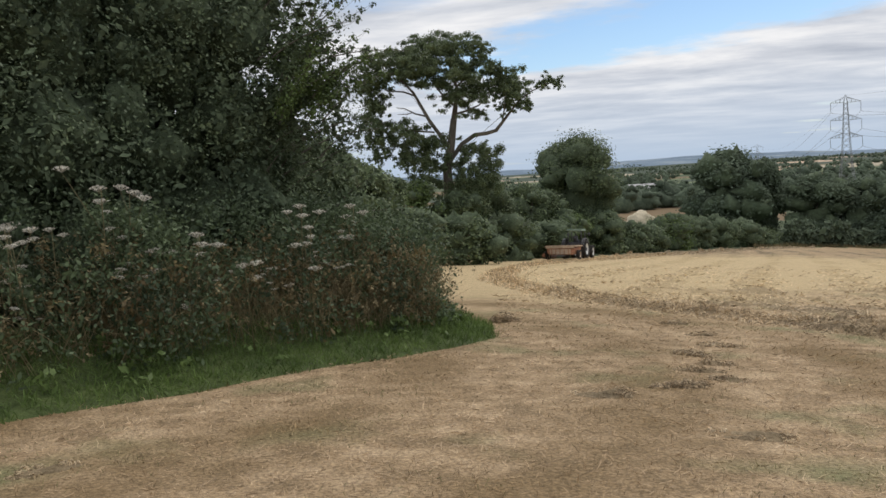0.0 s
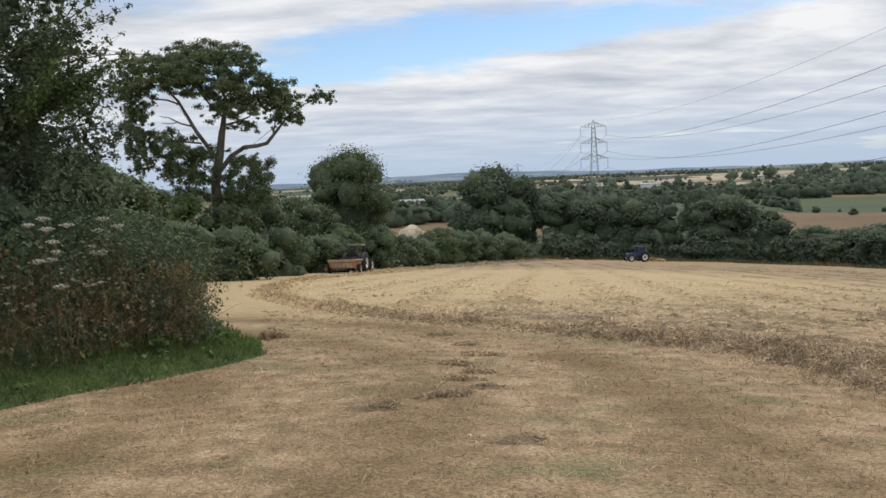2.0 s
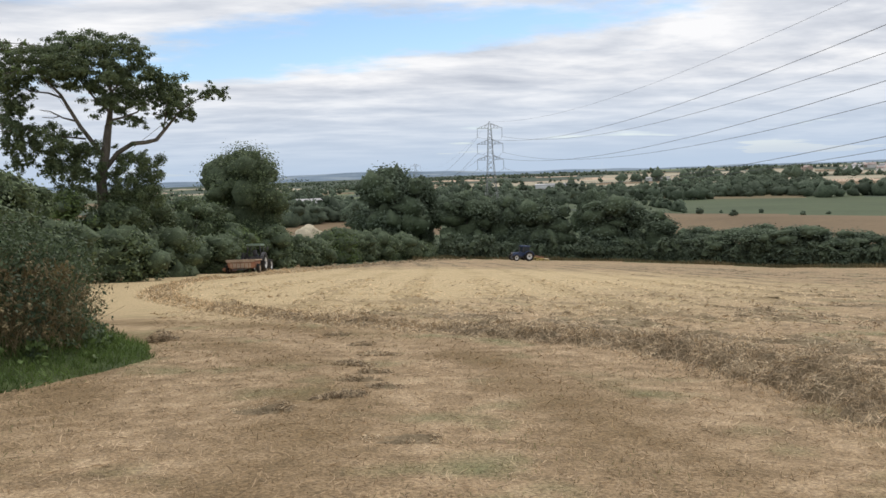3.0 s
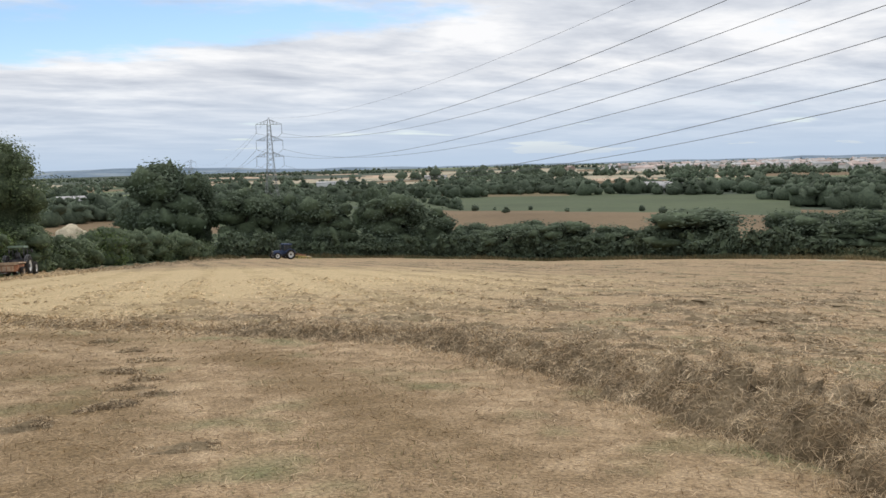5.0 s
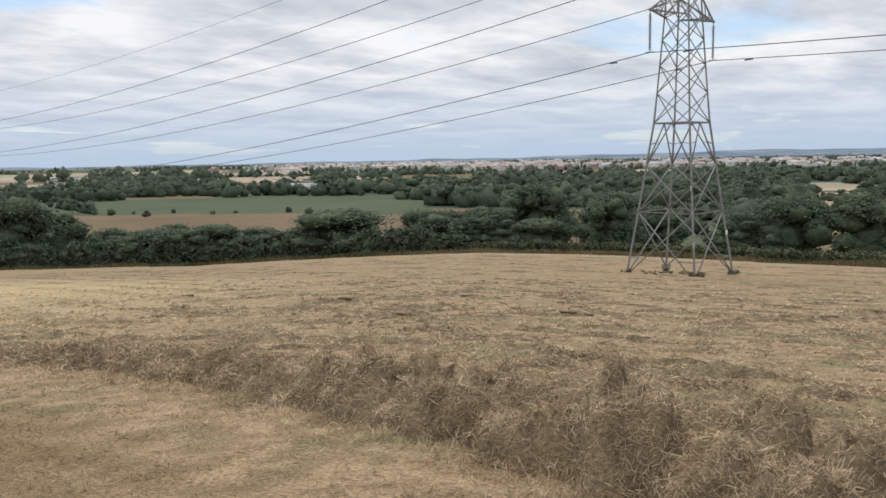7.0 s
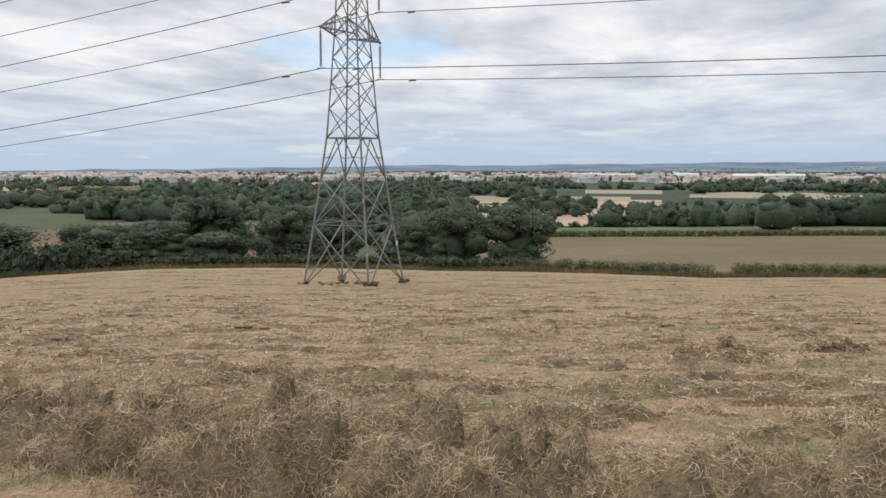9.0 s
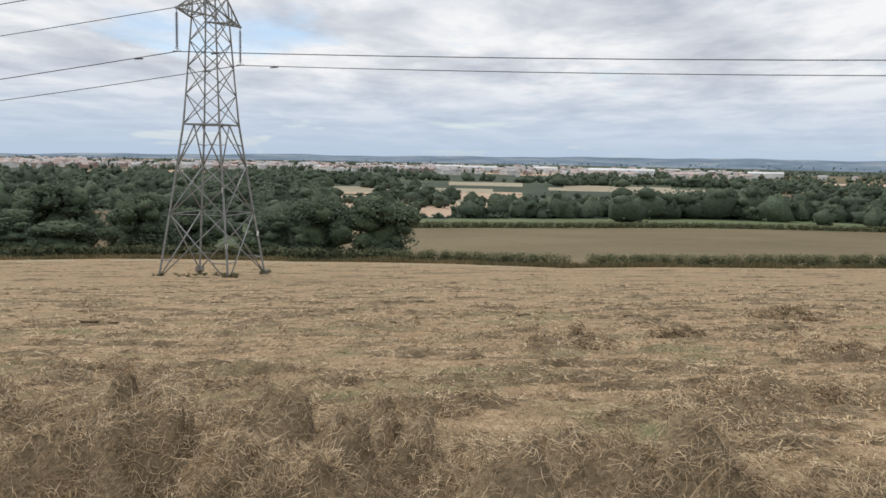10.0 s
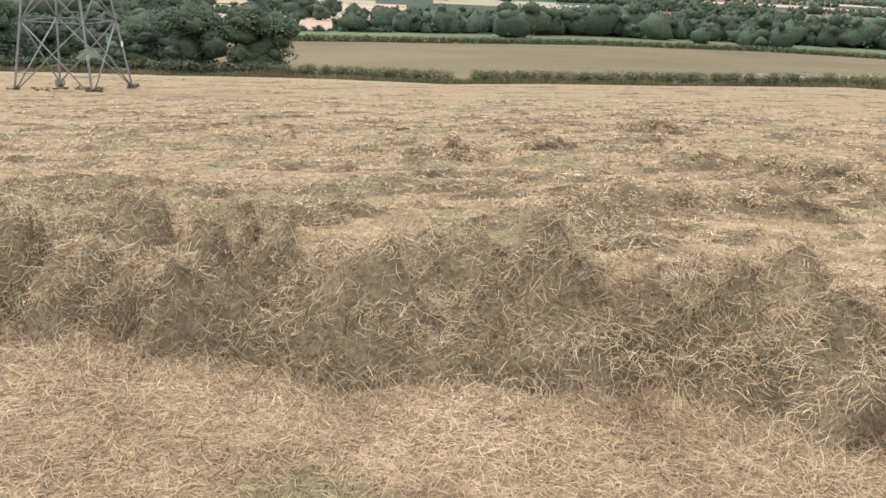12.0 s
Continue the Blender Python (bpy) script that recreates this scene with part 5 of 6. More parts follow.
def make_town():
    rng = np.random.default_rng(91)
    mats = [material("render_wall", ((0.3, (0.72, 0.68, 0.64)), (0.7, (0.84, 0.82, 0.80))), 0.05, 0.9, island=0.15),
            material("brick_wall", ((0.3, (0.27, 0.21, 0.18)), (0.7, (0.40, 0.33, 0.29))), 0.05, 0.9, island=0.2)]
    roofs = [material("tile_roof", ((0.3, (0.36, 0.27, 0.24)), (0.7, (0.58, 0.48, 0.44))), 0.05, 0.9, island=0.25),
             material("slate_roof", ((0.3, (0.33, 0.325, 0.33)), (0.7, (0.58, 0.57, 0.57))), 0.05, 0.8, island=0.2)]
    vs, qs, idx, k = [], [], [], 0
    for i in range(900):
        a = -rng.choice([rng.normal(57, 5), rng.normal(66, 5), rng.normal(80, 9), rng.normal(92, 9), rng.normal(101, 7)])
        d = math.exp(rng.normal(math.log(2150 if a < -62 else 2300), 0.15))
        if d < 1500 or d > 3400:
            continue
        p = at(a, d)
        big = rng.random() < 0.12
        w, l, h = (rng.uniform(14, 22), rng.uniform(20, 50), rng.uniform(6, 9)) if big else (rng.uniform(8, 11), rng.uniform(9, 24), rng.uniform(5.5, 8))
        A, B = house_geo(p.x, p.y, p.z, w, l, h, rng.uniform(0, 3.14), 0.25 if big else 0.42)
        m = 0 if rng.random() < 0.72 else 1
        for (v, q), mi in ((A, m), (B, 2 + int(rng.random() < 0.45))):
            vs.append(v)
            qs.append(q + k)
            k += len(v)
            idx += [mi] * len(q)
    ob = new("town_houses", mesh_from("town_houses", np.concatenate(vs), np.concatenate(qs), mats + roofs, False, idx))
    tagged(ob, "distant town of pale and brick houses with pitched roofs", "houses", kind="stuff")
    white = material("white_cladding", ((0.3, (0.74, 0.75, 0.75)), (0.7, (0.82, 0.82, 0.82))), 0.05, 0.6)
    # long low sheds and single white houses
    for a, d, w, l, h, turn in ((-103.5, 2000, 40, 150, 11, 0), (-98.5, 2200, 35, 60, 10, 0), (-94, 2100, 30, 90, 10, 0), (-112.5, 2000, 30, 75, 12, 0), (-91.5, 2300, 30, 110, 9, 0),
                                (-13.2, 620, 9, 22, 5, 0), (-14.4, 640, 8, 18, 4, 0), (-29.5, 1100, 12, 40, 6, 0), (-36.5, 1500, 12, 40, 6, 0), (-52.4, 690, 8, 16, 4.5, 0), (-51.0, 690, 12, 24, 3.5, 0)):
        p = at(a, d)
        A, B = house_geo(0, 0, 0, w, l, h, radians(a), 0.12 if l > 25 else 0.4)
        shed = new("warehouse" if l > 50 else "farm_building")
        shed.matrix_basis = pose(*p, 0, 0, 90)
        part("wall", A, white, shed)
        part("roof", B, white if l > 50 else roofs[1], shed)
        tagged(shed, "long low white warehouse at the edge of the town" if l > 50 else "pale farm building among far trees", "building")


make_town()


def make_straw_heap():
    rng = np.random.default_rng(6)
    bm = bmesh.new()
    bmesh.ops.create_icosphere(bm, subdivisions=4, radius=1)
    for v in bm.verts:
        k = 1 + 0.14 * noise.noise(v.co * 2.2) + 0.05 * noise.noise(v.co * 7)
        v.co = Vector((v.co.x * 4.6 * k, v.co.y * 4.0 * k, v.co.z * 5.0 * k if v.co.z > 0 else v.co.z * 1.0))
    me = bpy.data.meshes.new("straw_heap")
    bm.to_mesh(me)
    bm.free()
    for p in me.polygons:
        p.use_smooth = True
    me.materials.append(material("stacked_straw", ((0.3, (0.50, 0.43, 0.30)), (0.7, (0.68, 0.60, 0.45))), 1.2, 0.95, bump=0.8, bump_scale=6, fine=(8, 0.25)))
    for a, d, s in ((-13.0, 190, 0.8), (-10.9, 182, 0.6)):
        ob = new("straw_heap", me)
        ob.matrix_basis = pose(*at(a, d), 0, 0, rng.uniform(0, 360))
        ob.scale = (s, s, s)
        tagged(ob, "pale heaped straw stack behind the hedge", "straw stack")


make_straw_heap()

# ---- verge bank with grass, weeds and hogweed ----
VERGE = ((62, 9.2), (29, 9.5), (17, 10.0), (6.5, 11.5), (0, 12.7), (-2.5, 13.6), (-2.6, 15.2), (0.2, 20), (1.6, 27), (2.0, 40))


def make_verge():
    rng = np.random.default_rng(41)
    path = smooth_path(VERGE, 0.2)
    tan = np.gradient(path, axis=0)
    tan[:, 2] = 0
    tan /= np.linalg.norm(tan, axis=1)[:, None]
    inward = np.stack([-tan[:, 1], tan[:, 0], np.zeros(len(tan))], 1)
    u = np.array((-0.15, 0.0, 0.3, 0.7, 1.1, 1.6, 2.1, 2.6, 3.2))
    rise = np.array((-0.05, 0.03, 0.08, 0.16, 0.28, 0.45, 0.6, 0.68, 0.7))
    wob = np.array([noise.noise(Vector((p[0] * 0.9, p[1] * 0.9, 0))) for p in path]) * 0.25

    def surf(i, uu):
        q = path[i] + inward[i] * (uu + wob[i])[:, None]
        q[:, 2] = height(q[:, 0], q[:, 1]) + np.interp(uu, u, rise)
        return q

    rows = np.stack([surf(np.arange(len(path)), np.full(len(path), uu)) for uu in u], 1)
    n, k = rows.shape[:2]
    i, j = np.meshgrid(np.arange(n - 1), np.arange(k - 1), indexing="ij")
    q = np.stack([i * k + j, i * k + j + 1, (i + 1) * k + j + 1, (i + 1) * k + j], -1).reshape(-1, 4)
    ob = new("grass_bank", mesh_from("grass_bank", rows.reshape(-1, 3), q, M["grass"], True))
    tagged(ob, "grassy bank along the foot of the hedge", "bank", kind="structure")

    def scatter(count, lo, hi):
        idx = rng.integers(0, n, count)
        q = surf(idx, rng.uniform(lo, hi, count)) + tan[idx] * rng.uniform(-0.12, 0.12, count)[:, None]
        return idx, q

    # lush green verge grass
    _, pos = scatter(42000, -0.12, 1.8)
    direc = rng.normal(size=(len(pos), 3)) * 0.45 + np.array((0, 0, 1))
    v, f = ribbons(rng, pos, direc, rng.uniform(0.05, 0.17, len(pos)), rng.uniform(0.006, 0.013, len(pos)), 0.7)
    tagged(new("verge_grass", mesh_from("verge_grass", v, f, M["grass_blade"])), "lush green grass along the hedge foot", "grass", kind="stuff")
    # dry brown stalks
    idx, pos = scatter(7000, 1.0, 3.1)
    direc = rng.normal(size=(len(pos), 3)) * 0.34 + np.array((0, 0, 1))
    v, f = ribbons(rng, pos, direc, rng.uniform(0.3, 1.35, len(pos)), rng.uniform(0.005, 0.012, len(pos)), 0.6)
    nose = np.flatnonzero((np.degrees(np.arctan2(-path[:, 0], path[:, 1])) < 8) & (np.hypot(path[:, 0], path[:, 1]) < 19))
    idx = rng.choice(nose, 1900)
    extra = surf(idx, rng.uniform(0.9, 2.9, len(idx))) + tan[idx] * rng.uniform(-0.12, 0.12, len(idx))[:, None]
    v2, f2 = ribbons(rng, extra, rng.normal(size=extra.shape) * 0.3 + np.array((0, 0, 1)), rng.uniform(0.4, 1.25, len(extra)), rng.uniform(0.005, 0.012, len(extra)), 0.6)
    v, f = join([(v, f), (v2, f2)])
    heads = v.reshape(-1, 6, 3)[:, 5]
    sel = rng.random(len(heads)) < 0.5
    hv, hf = leaves(rng, heads[sel], np.full(sel.sum(), 0.07), int(sel.sum() * 9), 0.025, 1.6, 0.1)
    g = join([(v, f), (hv, hf)])
    tagged(new("dry_stalks", mesh_from("dry_stalks", *g, M["dry_grass"])), "dry brown grass stalks and seed heads on the bank", "weeds", kind="stuff")
    # nettles, docks and bramble leaves
    _, pos = scatter(4200, 0.65, 3.3)
    pos[:, 2] += rng.uniform(0.05, 1.7, len(pos)) * np.clip((np.linalg.norm(pos[:, :2], axis=1) - 9.0) / 2.2, 0.25, 1)
    v, f = leaves(rng, pos, np.full(len(pos), 0.24), 118000, 0.034, 1.2, 0.1, 0.2)
    tagged(new("bank_weeds", mesh_from("bank_weeds", v, f, M["hedge_leaf"])), "tangled dark nettles and brambles on the bank", "weeds", kind="stuff")
    _, pos = scatter(620, 0.8, 2.9)
    pos[:, 2] += rng.uniform(0.05, 1.3, len(pos))
    v, f = leaves(rng, pos, np.full(len(pos), 0.17), 15000, 0.034, 1.2, 0.1, 0.2)
    rust = leaf("withered_leaf", (0.13, 0.09, 0.04), (0.24, 0.19, 0.09))
    tagged(new("withered_weeds", mesh_from("withered_weeds", v, f, rust)), "withered yellow-brown weeds on the bank", "weeds", kind="stuff")
    # broad dock leaves at the foot
    _, pos = scatter(240, 0.3, 1.5)
    pos[:, 2] += rng.uniform(0.03, 0.28, len(pos))
    v, f = leaves(rng, pos, np.full(len(pos), 0.09), 2600, 0.05, 0.7, 0.1, 0.3)
    tagged(new("dock_leaves", mesh_from("dock_leaves", v, f, M["pale_leaf"])), "broad pale green dock leaves at the foot of the bank", "weeds", kind="stuff")
    # hogweed
    stem_mat = material("dry_stem", ((0.3, (0.10, 0.09, 0.045)), (0.7, (0.19, 0.165, 0.09))), 3.0, 0.9)
    head_mat = material("seed_head", ((0.3, (0.50, 0.46, 0.38)), (0.7, (0.76, 0.73, 0.66))), 8.0, 0.9, island=0.3, translucent=0.2)

    def hogweed(seed):
        r2 = np.random.default_rng(seed)
        plant = new("hogweed")
        h = 1.45
        part("stem", tube([(0, 0, -0.1), (0.02, 0.01, h * 0.5), (0.05, 0, h)], [0.009, 0.008, 0.005], 6), stem_mat, plant)
        for m in range(3):
            a = r2.uniform(0, 6.28)
            o = np.array((math.cos(a) * 0.20 * m, math.sin(a) * 0.20 * m, h - 0.05 + r2.uniform(-0.2, 0.15) * m))
            st = np.array((0.03, 0, h * (0.95 - 0.18 * m)))
            br = part("branch", tube([st, st * 0.4 + o * 0.6, o], [0.005, 0.004, 0.003], 5), stem_mat, plant)
            rays, pts = [], []
            for t in range(13):
                b = t * 2.4
                e = o + np.array((math.cos(b), math.sin(b), 0)) * 0.10 * math.sqrt((t + 0.5) / 13) + np.array((0, 0, 0.07 - 0.03 * t / 13))
                rays.append(beam(o, e, 0.004))
                pts.append(e)
            part("flower_head", join(rays + [leaves(r2, pts, np.full(len(pts), 0.026), 130, 0.011, 0.4, 0.0)]), head_mat, br)
        return tagged(plant, "tall hogweed with flat pale seed heads", "hogweed", "hogweed along the hedge bank")

    kinds = [hogweed(50 + s) for s in range(4)]
    for m in range(38):
        a = rng.uniform(5.5, 34)
        dd = np.interp(-a, [-62, -29, -17, -6.5, 0, 3], [9.2, 9.5, 10.0, 11.5, 12.7, 13.4]) + rng.uniform(1.0, 2.3)
        p = at(a, dd, rng.uniform(0.1, 0.95))
        mtx = pose(*p, rng.uniform(-10, 10), rng.uniform(-10, 10), rng.uniform(0, 360))
        s = rng.uniform(0.4, 1.1)
        if m < 4:
            kinds[m].matrix_basis, kinds[m].scale = mtx, (s, s, s)
        else:
            copy_thing(kinds[m % 4], mtx).scale = (s, s, s)


make_verge()


# ---- loose hay and stubble over the field ----
def make_litter():
    rng = np.random.default_rng(61)

    def polar(count, lo, hi, power):
        d = (lo ** power + (hi ** power - lo ** power) * rng.random(count)) ** (1 / power)
        a = rng.uniform(-138, 34, count)
        ok = (d < edge(a) - 2) & ~((a > -2.9) & (d > np.interp(-a, [-62, -29, -17, -6.5, 0, 3], [9.1, 9.4, 9.9, 11.4, 12.5, 13.4])) & (d < 60))
        a, d = a[ok], d[ok]
        x, y = -np.sin(np.radians(a)) * d, np.cos(np.radians(a)) * d
        return a, d, np.stack([x, y, height(x, y)], 1)

    # curled straws lying on the stubble, thickest underfoot
    def rise(p):
        return 0.02 * (np.sin(p[:, 0] * 2.1 + np.sin(p[:, 1] * 1.3) * 2) * np.sin(p[:, 1] * 1.7 + np.sin(p[:, 0] * 0.9) * 2))

    a, d, pos = polar(92000, 2.6, 26, 0.55)
    a2, d2, pos2 = polar(150000, 1.9, 5.6, 1.2)
    ok = (a2 < -58) & (a2 > -137)
    d, pos = np.concatenate([d, d2[ok]]), np.concatenate([pos, pos2[ok]])
    n = len(pos)
    pos[:, 2] += 0.006 + rise(pos)
    up = rng.normal(size=(n, 3)) * 0.18 + np.array((0, 0, 1))
    v, f = curls(rng, pos, up / np.linalg.norm(up, axis=1)[:, None], rng.uniform(0.025, 0.095, n) * np.interp(d, [3, 8, 26], [1, 1.3, 2.6]),
                 np.interp(d, [2, 4, 8, 20, 30], [0.0026, 0.0034, 0.0062, 0.014, 0.022]) * rng.uniform(0.6, 1.4, n), None, 0.13)
    tagged(new("straw_litter", mesh_from("straw_litter", v, f, M["straw"])), "loose dry straw lying on the stubble", "straw", kind="stuff")
    # upright stubble and green regrowth
    a, d, pos = polar(22000, 2.0, 20, 0.6)
    pos[:, 2] += rise(pos) - 0.004
    direc = rng.normal(size=pos.shape) * 0.4 + np.array((0, 0, 1))
    v, f = ribbons(rng, pos, direc, rng.uniform(0.02, 0.06, len(pos)), np.interp(d, [2, 8, 30], [0.0028, 0.006, 0.018]), 0.3)
    tagged(new("cut_stubble", mesh_from("cut_stubble", v, f, M["straw"])), "short cut dry grass stubble", "stubble", kind="stuff")
    a, d, pos = polar(30000, 2.2, 26, 0.7)
    thick = np.array([noise.noise(Vector((p[0] * 0.5, p[1] * 0.5, 11))) + 0.4 * noise.noise(Vector((p[0] * 2, p[1] * 2, 3))) for p in pos])
    ok = thick > 0.16
    d, pos = d[ok], pos[ok]
    pos[:, 2] += rise(pos) - 0.004
    direc = rng.normal(size=pos.shape) * 0.6 + np.array((0, 0, 1))
    v, f = ribbons(rng, pos, direc, rng.uniform(0.015, 0.05, len(pos)), np.interp(d, [2, 8, 30], [0.003, 0.006, 0.018]), 0.4)
    tagged(new("green_regrowth", mesh_from("green_regrowth", v, f, M["regrowth"])), "sparse olive-green regrowth among the stubble", "grass", kind="stuff")
    # the tedded layer beyond the windrow: low relief of tossed tufts
    rowd = lambda aa: np.interp(-aa, [3.5, 11, 23, 36, 45, 57.5, 70.6, 85, 98.7, 118, 131, 150], [36, 22, 17, 14, 11.2, 8.3, 6.5, 5.2, 4.65, 4.7, 4.8, 5.3])
    az = np.arange(-4, -138, -0.26)
    dd = np.geomspace(5.6, 118, 250)
    AA, DD = np.meshgrid(az, dd, indexing="ij")
    X, Y = -np.sin(np.radians(AA)) * DD, np.cos(np.radians(AA)) * DD
    # rows of tufts run along the contour
    c, sn = math.cos(radians(-75)), math.sin(radians(-75))
    U, W = X * c + Y * sn, -X * sn + Y * c
    UW = list(zip(U.ravel(), W.ravel()))
    n1 = np.array([noise.noise(Vector((u * 0.55, w * 1.5, 1.7))) for u, w in UW]).reshape(X.shape)
    n2 = np.array([noise.noise(Vector((u * 1.7, w * 3.4, 4.1))) for u, w in UW]).reshape(X.shape)
    n3 = np.array([noise.noise(Vector((u * 5, w * 6, 8.8))) for u, w in UW]).reshape(X.shape)
    n4 = np.array([noise.noise(Vector((u * 0.22, w * 0.5, 6.2))) for u, w in UW]).reshape(X.shape)
    w1, w2, w3 = np.clip((70 - DD) / 30, 0, 1), np.clip((36 - DD) / 14, 0, 1), np.clip((20 - DD) / 8, 0, 1)
    N = 0.75 * n1 * w1 + 0.55 * n2 * w2 + 0.3 * n3 * w3 + 0.6 * n4 * (1 - w1)
    perp = X * 0.94 - Y * 0.342
    swing = np.sin(2 * math.pi * perp / 3.4 + 1.6 * np.sin(Y * 0.05 + X * 0.03))
    N = N + 0.34 * np.clip(swing, -0.4, 1) * np.clip((50 + AA) / 10, 0, 1) * np.clip((DD - 22) / 10, 0, 1)
    quiet = 1 - 0.3 * np.clip((DD - 26) / 10, 0, 1) * np.clip((44 + AA) / 8, 0, 1)
    amp = np.interp(DD, [5, 12, 40, 118], [0.26, 0.26, 0.24, 0.24]) * quiet
    fade = np.clip((DD - rowd(AA) - 0.9) / 0.8, 0, 1) * np.clip((edge(AA) - np.where(AA < -58, 10, 3) - DD) / 4, 0, 1)
    Z = height(X, Y) - 0.022 + amp * np.clip(N - 0.04, 0, 1) ** 1.15 * fade
    V = np.stack([X, Y, Z], -1)
    na, nd = X.shape
    i, j = np.meshgrid(np.arange(na - 1), np.arange(nd - 1), indexing="ij")
    q = np.stack([i * nd + j, (i + 1) * nd + j, (i + 1) * nd + j + 1, i * nd + j + 1], -1)
    up = (Z[:-1, :-1] > height(X[:-1, :-1], Y[:-1, :-1]) - 0.021) | (Z[1:, 1:] > height(X[1:, 1:], Y[1:, 1:]) - 0.021)
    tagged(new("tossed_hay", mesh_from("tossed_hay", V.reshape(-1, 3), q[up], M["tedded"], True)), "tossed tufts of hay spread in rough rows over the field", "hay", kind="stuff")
    # small humps of hay all the way down the field
    ht = 5500
    keep = (n4 > -0.25) * (n1 + 0.6 > rng.random(N.shape)) * fade * (DD > 20) * (DD < 112) * DD ** 0.75 * np.where((AA > -36) & (DD > 24), 0.3, 1)
    hp = rng.choice(N.size, ht, p=(keep / keep.sum()).ravel())
    hv, hq = [], []
    for m, g in enumerate(hp):
        dm = DD.ravel()[g]
        c0 = V.reshape(-1, 3)[g] - np.array((0, 0, 0.012))
        rx = rng.uniform(0.06, 0.14) * (0.7 + dm * 0.008)
        bv, bq = blob(rng, np.zeros(3), rx, rng.uniform(0.03, 0.06) * (0.6 + dm * 0.006), 6, 4)
        # drawn out along the swath
        al = bv[:, 0] * c + bv[:, 1] * sn
        bv = bv + np.outer(al * rng.uniform(0.2, 1.4), (c, sn, 0)) + c0
        hv.append(bv)
        hq.append(bq + m * len(bv))
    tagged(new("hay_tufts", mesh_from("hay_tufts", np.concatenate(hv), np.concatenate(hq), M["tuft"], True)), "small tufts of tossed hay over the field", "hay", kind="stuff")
    # loose wads tossed about the nearer field
    wn = ((n1 + 0.5 * n4) > 0.0) * fade / DD ** 0.2 * (DD < 34) * np.where(AA > -36, 0.5, 1)
    wp = rng.choice(N.size, 1500, p=(wn / wn.sum()).ravel())
    wd = DD.ravel()[wp]
    WR = rng.uniform(0.05, 0.13, len(wp)) * (0.85 + wd * 0.012)
    WC = V.reshape(-1, 3)[wp] + np.stack([rng.normal(size=len(wp)) * 0.06, rng.normal(size=len(wp)) * 0.06, WR * 0.25], 1)
    v, f = wads(rng, WC, WR, 26, np.interp(wd, [6, 12, 25, 34], [0.006, 0.010, 0.02, 0.028]), 1.2)
    tagged(new("hay_wads", mesh_from("hay_wads", v, f, M["hay_strand"])), "tangled wads of hay tossed over the stubble", "hay", kind="stuff")
    # curled strands on the tufts, and a thinner cover between them
    wt = np.where(N > 0.06, 1.0, 0.28) * fade / DD ** 0.25 * (DD < 52)
    cnt = 74000
    pick = rng.choice(N.size, cnt, p=(wt / wt.sum()).ravel())
    dp = DD.ravel()[pick]
    P = V.reshape(-1, 3)[pick] + rng.normal(size=(cnt, 3)) * np.stack([0.004 * dp, 0.004 * dp, np.zeros(cnt)], 1) * 0.8
    P[:, 2] += 0.012
    up = rng.normal(size=(cnt, 3)) * 0.22 + np.array((0, 0, 1))
    v, f = curls(rng, P, up / np.linalg.norm(up, axis=1)[:, None], rng.uniform(0.05, 0.15, cnt) * np.interp(dp, [6, 20, 52], [0.9, 1.3, 1.7]),
                 np.interp(dp, [6, 20, 52], [0.006, 0.014, 0.034]) * rng.uniform(0.6, 1.3, cnt), None, 0.12)
    tagged(new("hay_strands", mesh_from("hay_strands", v, f, M["hay_strand"])), "loose strands of hay on the tossed tufts", "hay", kind="stuff")


make_litter()


def hay_heap(seed, az, d, lx, ly, h, turn, clod=False):
    """One loose heap: a lumpy mound with strands standing off it."""
    rng = np.random.default_rng(seed)
    heap = new("hay_heap")
    p = at(az, d)
    heap.matrix_basis = pose(p.x, p.y, 0, 0, 0, 0)
    n = 26
    g = np.linspace(-1, 1, n)
    gx, gy = np.meshgrid(g, g, indexing="ij")
    r = np.sqrt(gx ** 2 + gy ** 2)
    c, s = math.cos(radians(turn)), math.sin(radians(turn))
    X, Y = gx * lx * c - gy * ly * s, gx * lx * s + gy * ly * c
    bump = np.array([noise.noise(Vector((x * 2.8 + seed, y * 2.8, seed))) + 0.5 * noise.noise(Vector((x * 8, y * 8, seed))) for x, y in zip(X.ravel(), Y.ravel())]).reshape(n, n)
    Z = height(X + p.x, Y + p.y) - 0.03 + 0.75 * h * np.clip(1 - r ** 2, 0, 1) * np.clip(0.75 + 0.9 * bump, 0.05, 2)
    V = np.stack([X, Y, Z], -1)
    i, j = np.meshgrid(np.arange(n - 1), np.arange(n - 1), indexing="ij")
    q = np.stack([i * n + j, (i + 1) * n + j, (i + 1) * n + j + 1, i * n + j + 1], -1).reshape(-1, 4)
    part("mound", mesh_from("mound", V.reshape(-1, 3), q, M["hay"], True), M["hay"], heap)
    cnt = 60 if h > 0.12 else 12
    pi, pj = rng.integers(3, n - 3, cnt * 3), rng.integers(3, n - 3, cnt * 3)
    ok = np.flatnonzero(r[pi, pj] < 0.95)[:cnt]
    R = rng.uniform(0.30, 0.60, len(ok)) * (0.6 * h + 0.05)
    w = float(np.interp(d, [6, 12, 25], [0.005, 0.009, 0.018]))
    part("hay_tangle", wads(rng, V[pi[ok], pj[ok]], R, 55, np.full(len(ok), w), 1.1), M["hay_strand"], heap)["kind"] = "stuff"
    return tagged(heap, "small loose heap of grey-brown hay on stubble", "hay heap", "heaps of hay on the field")


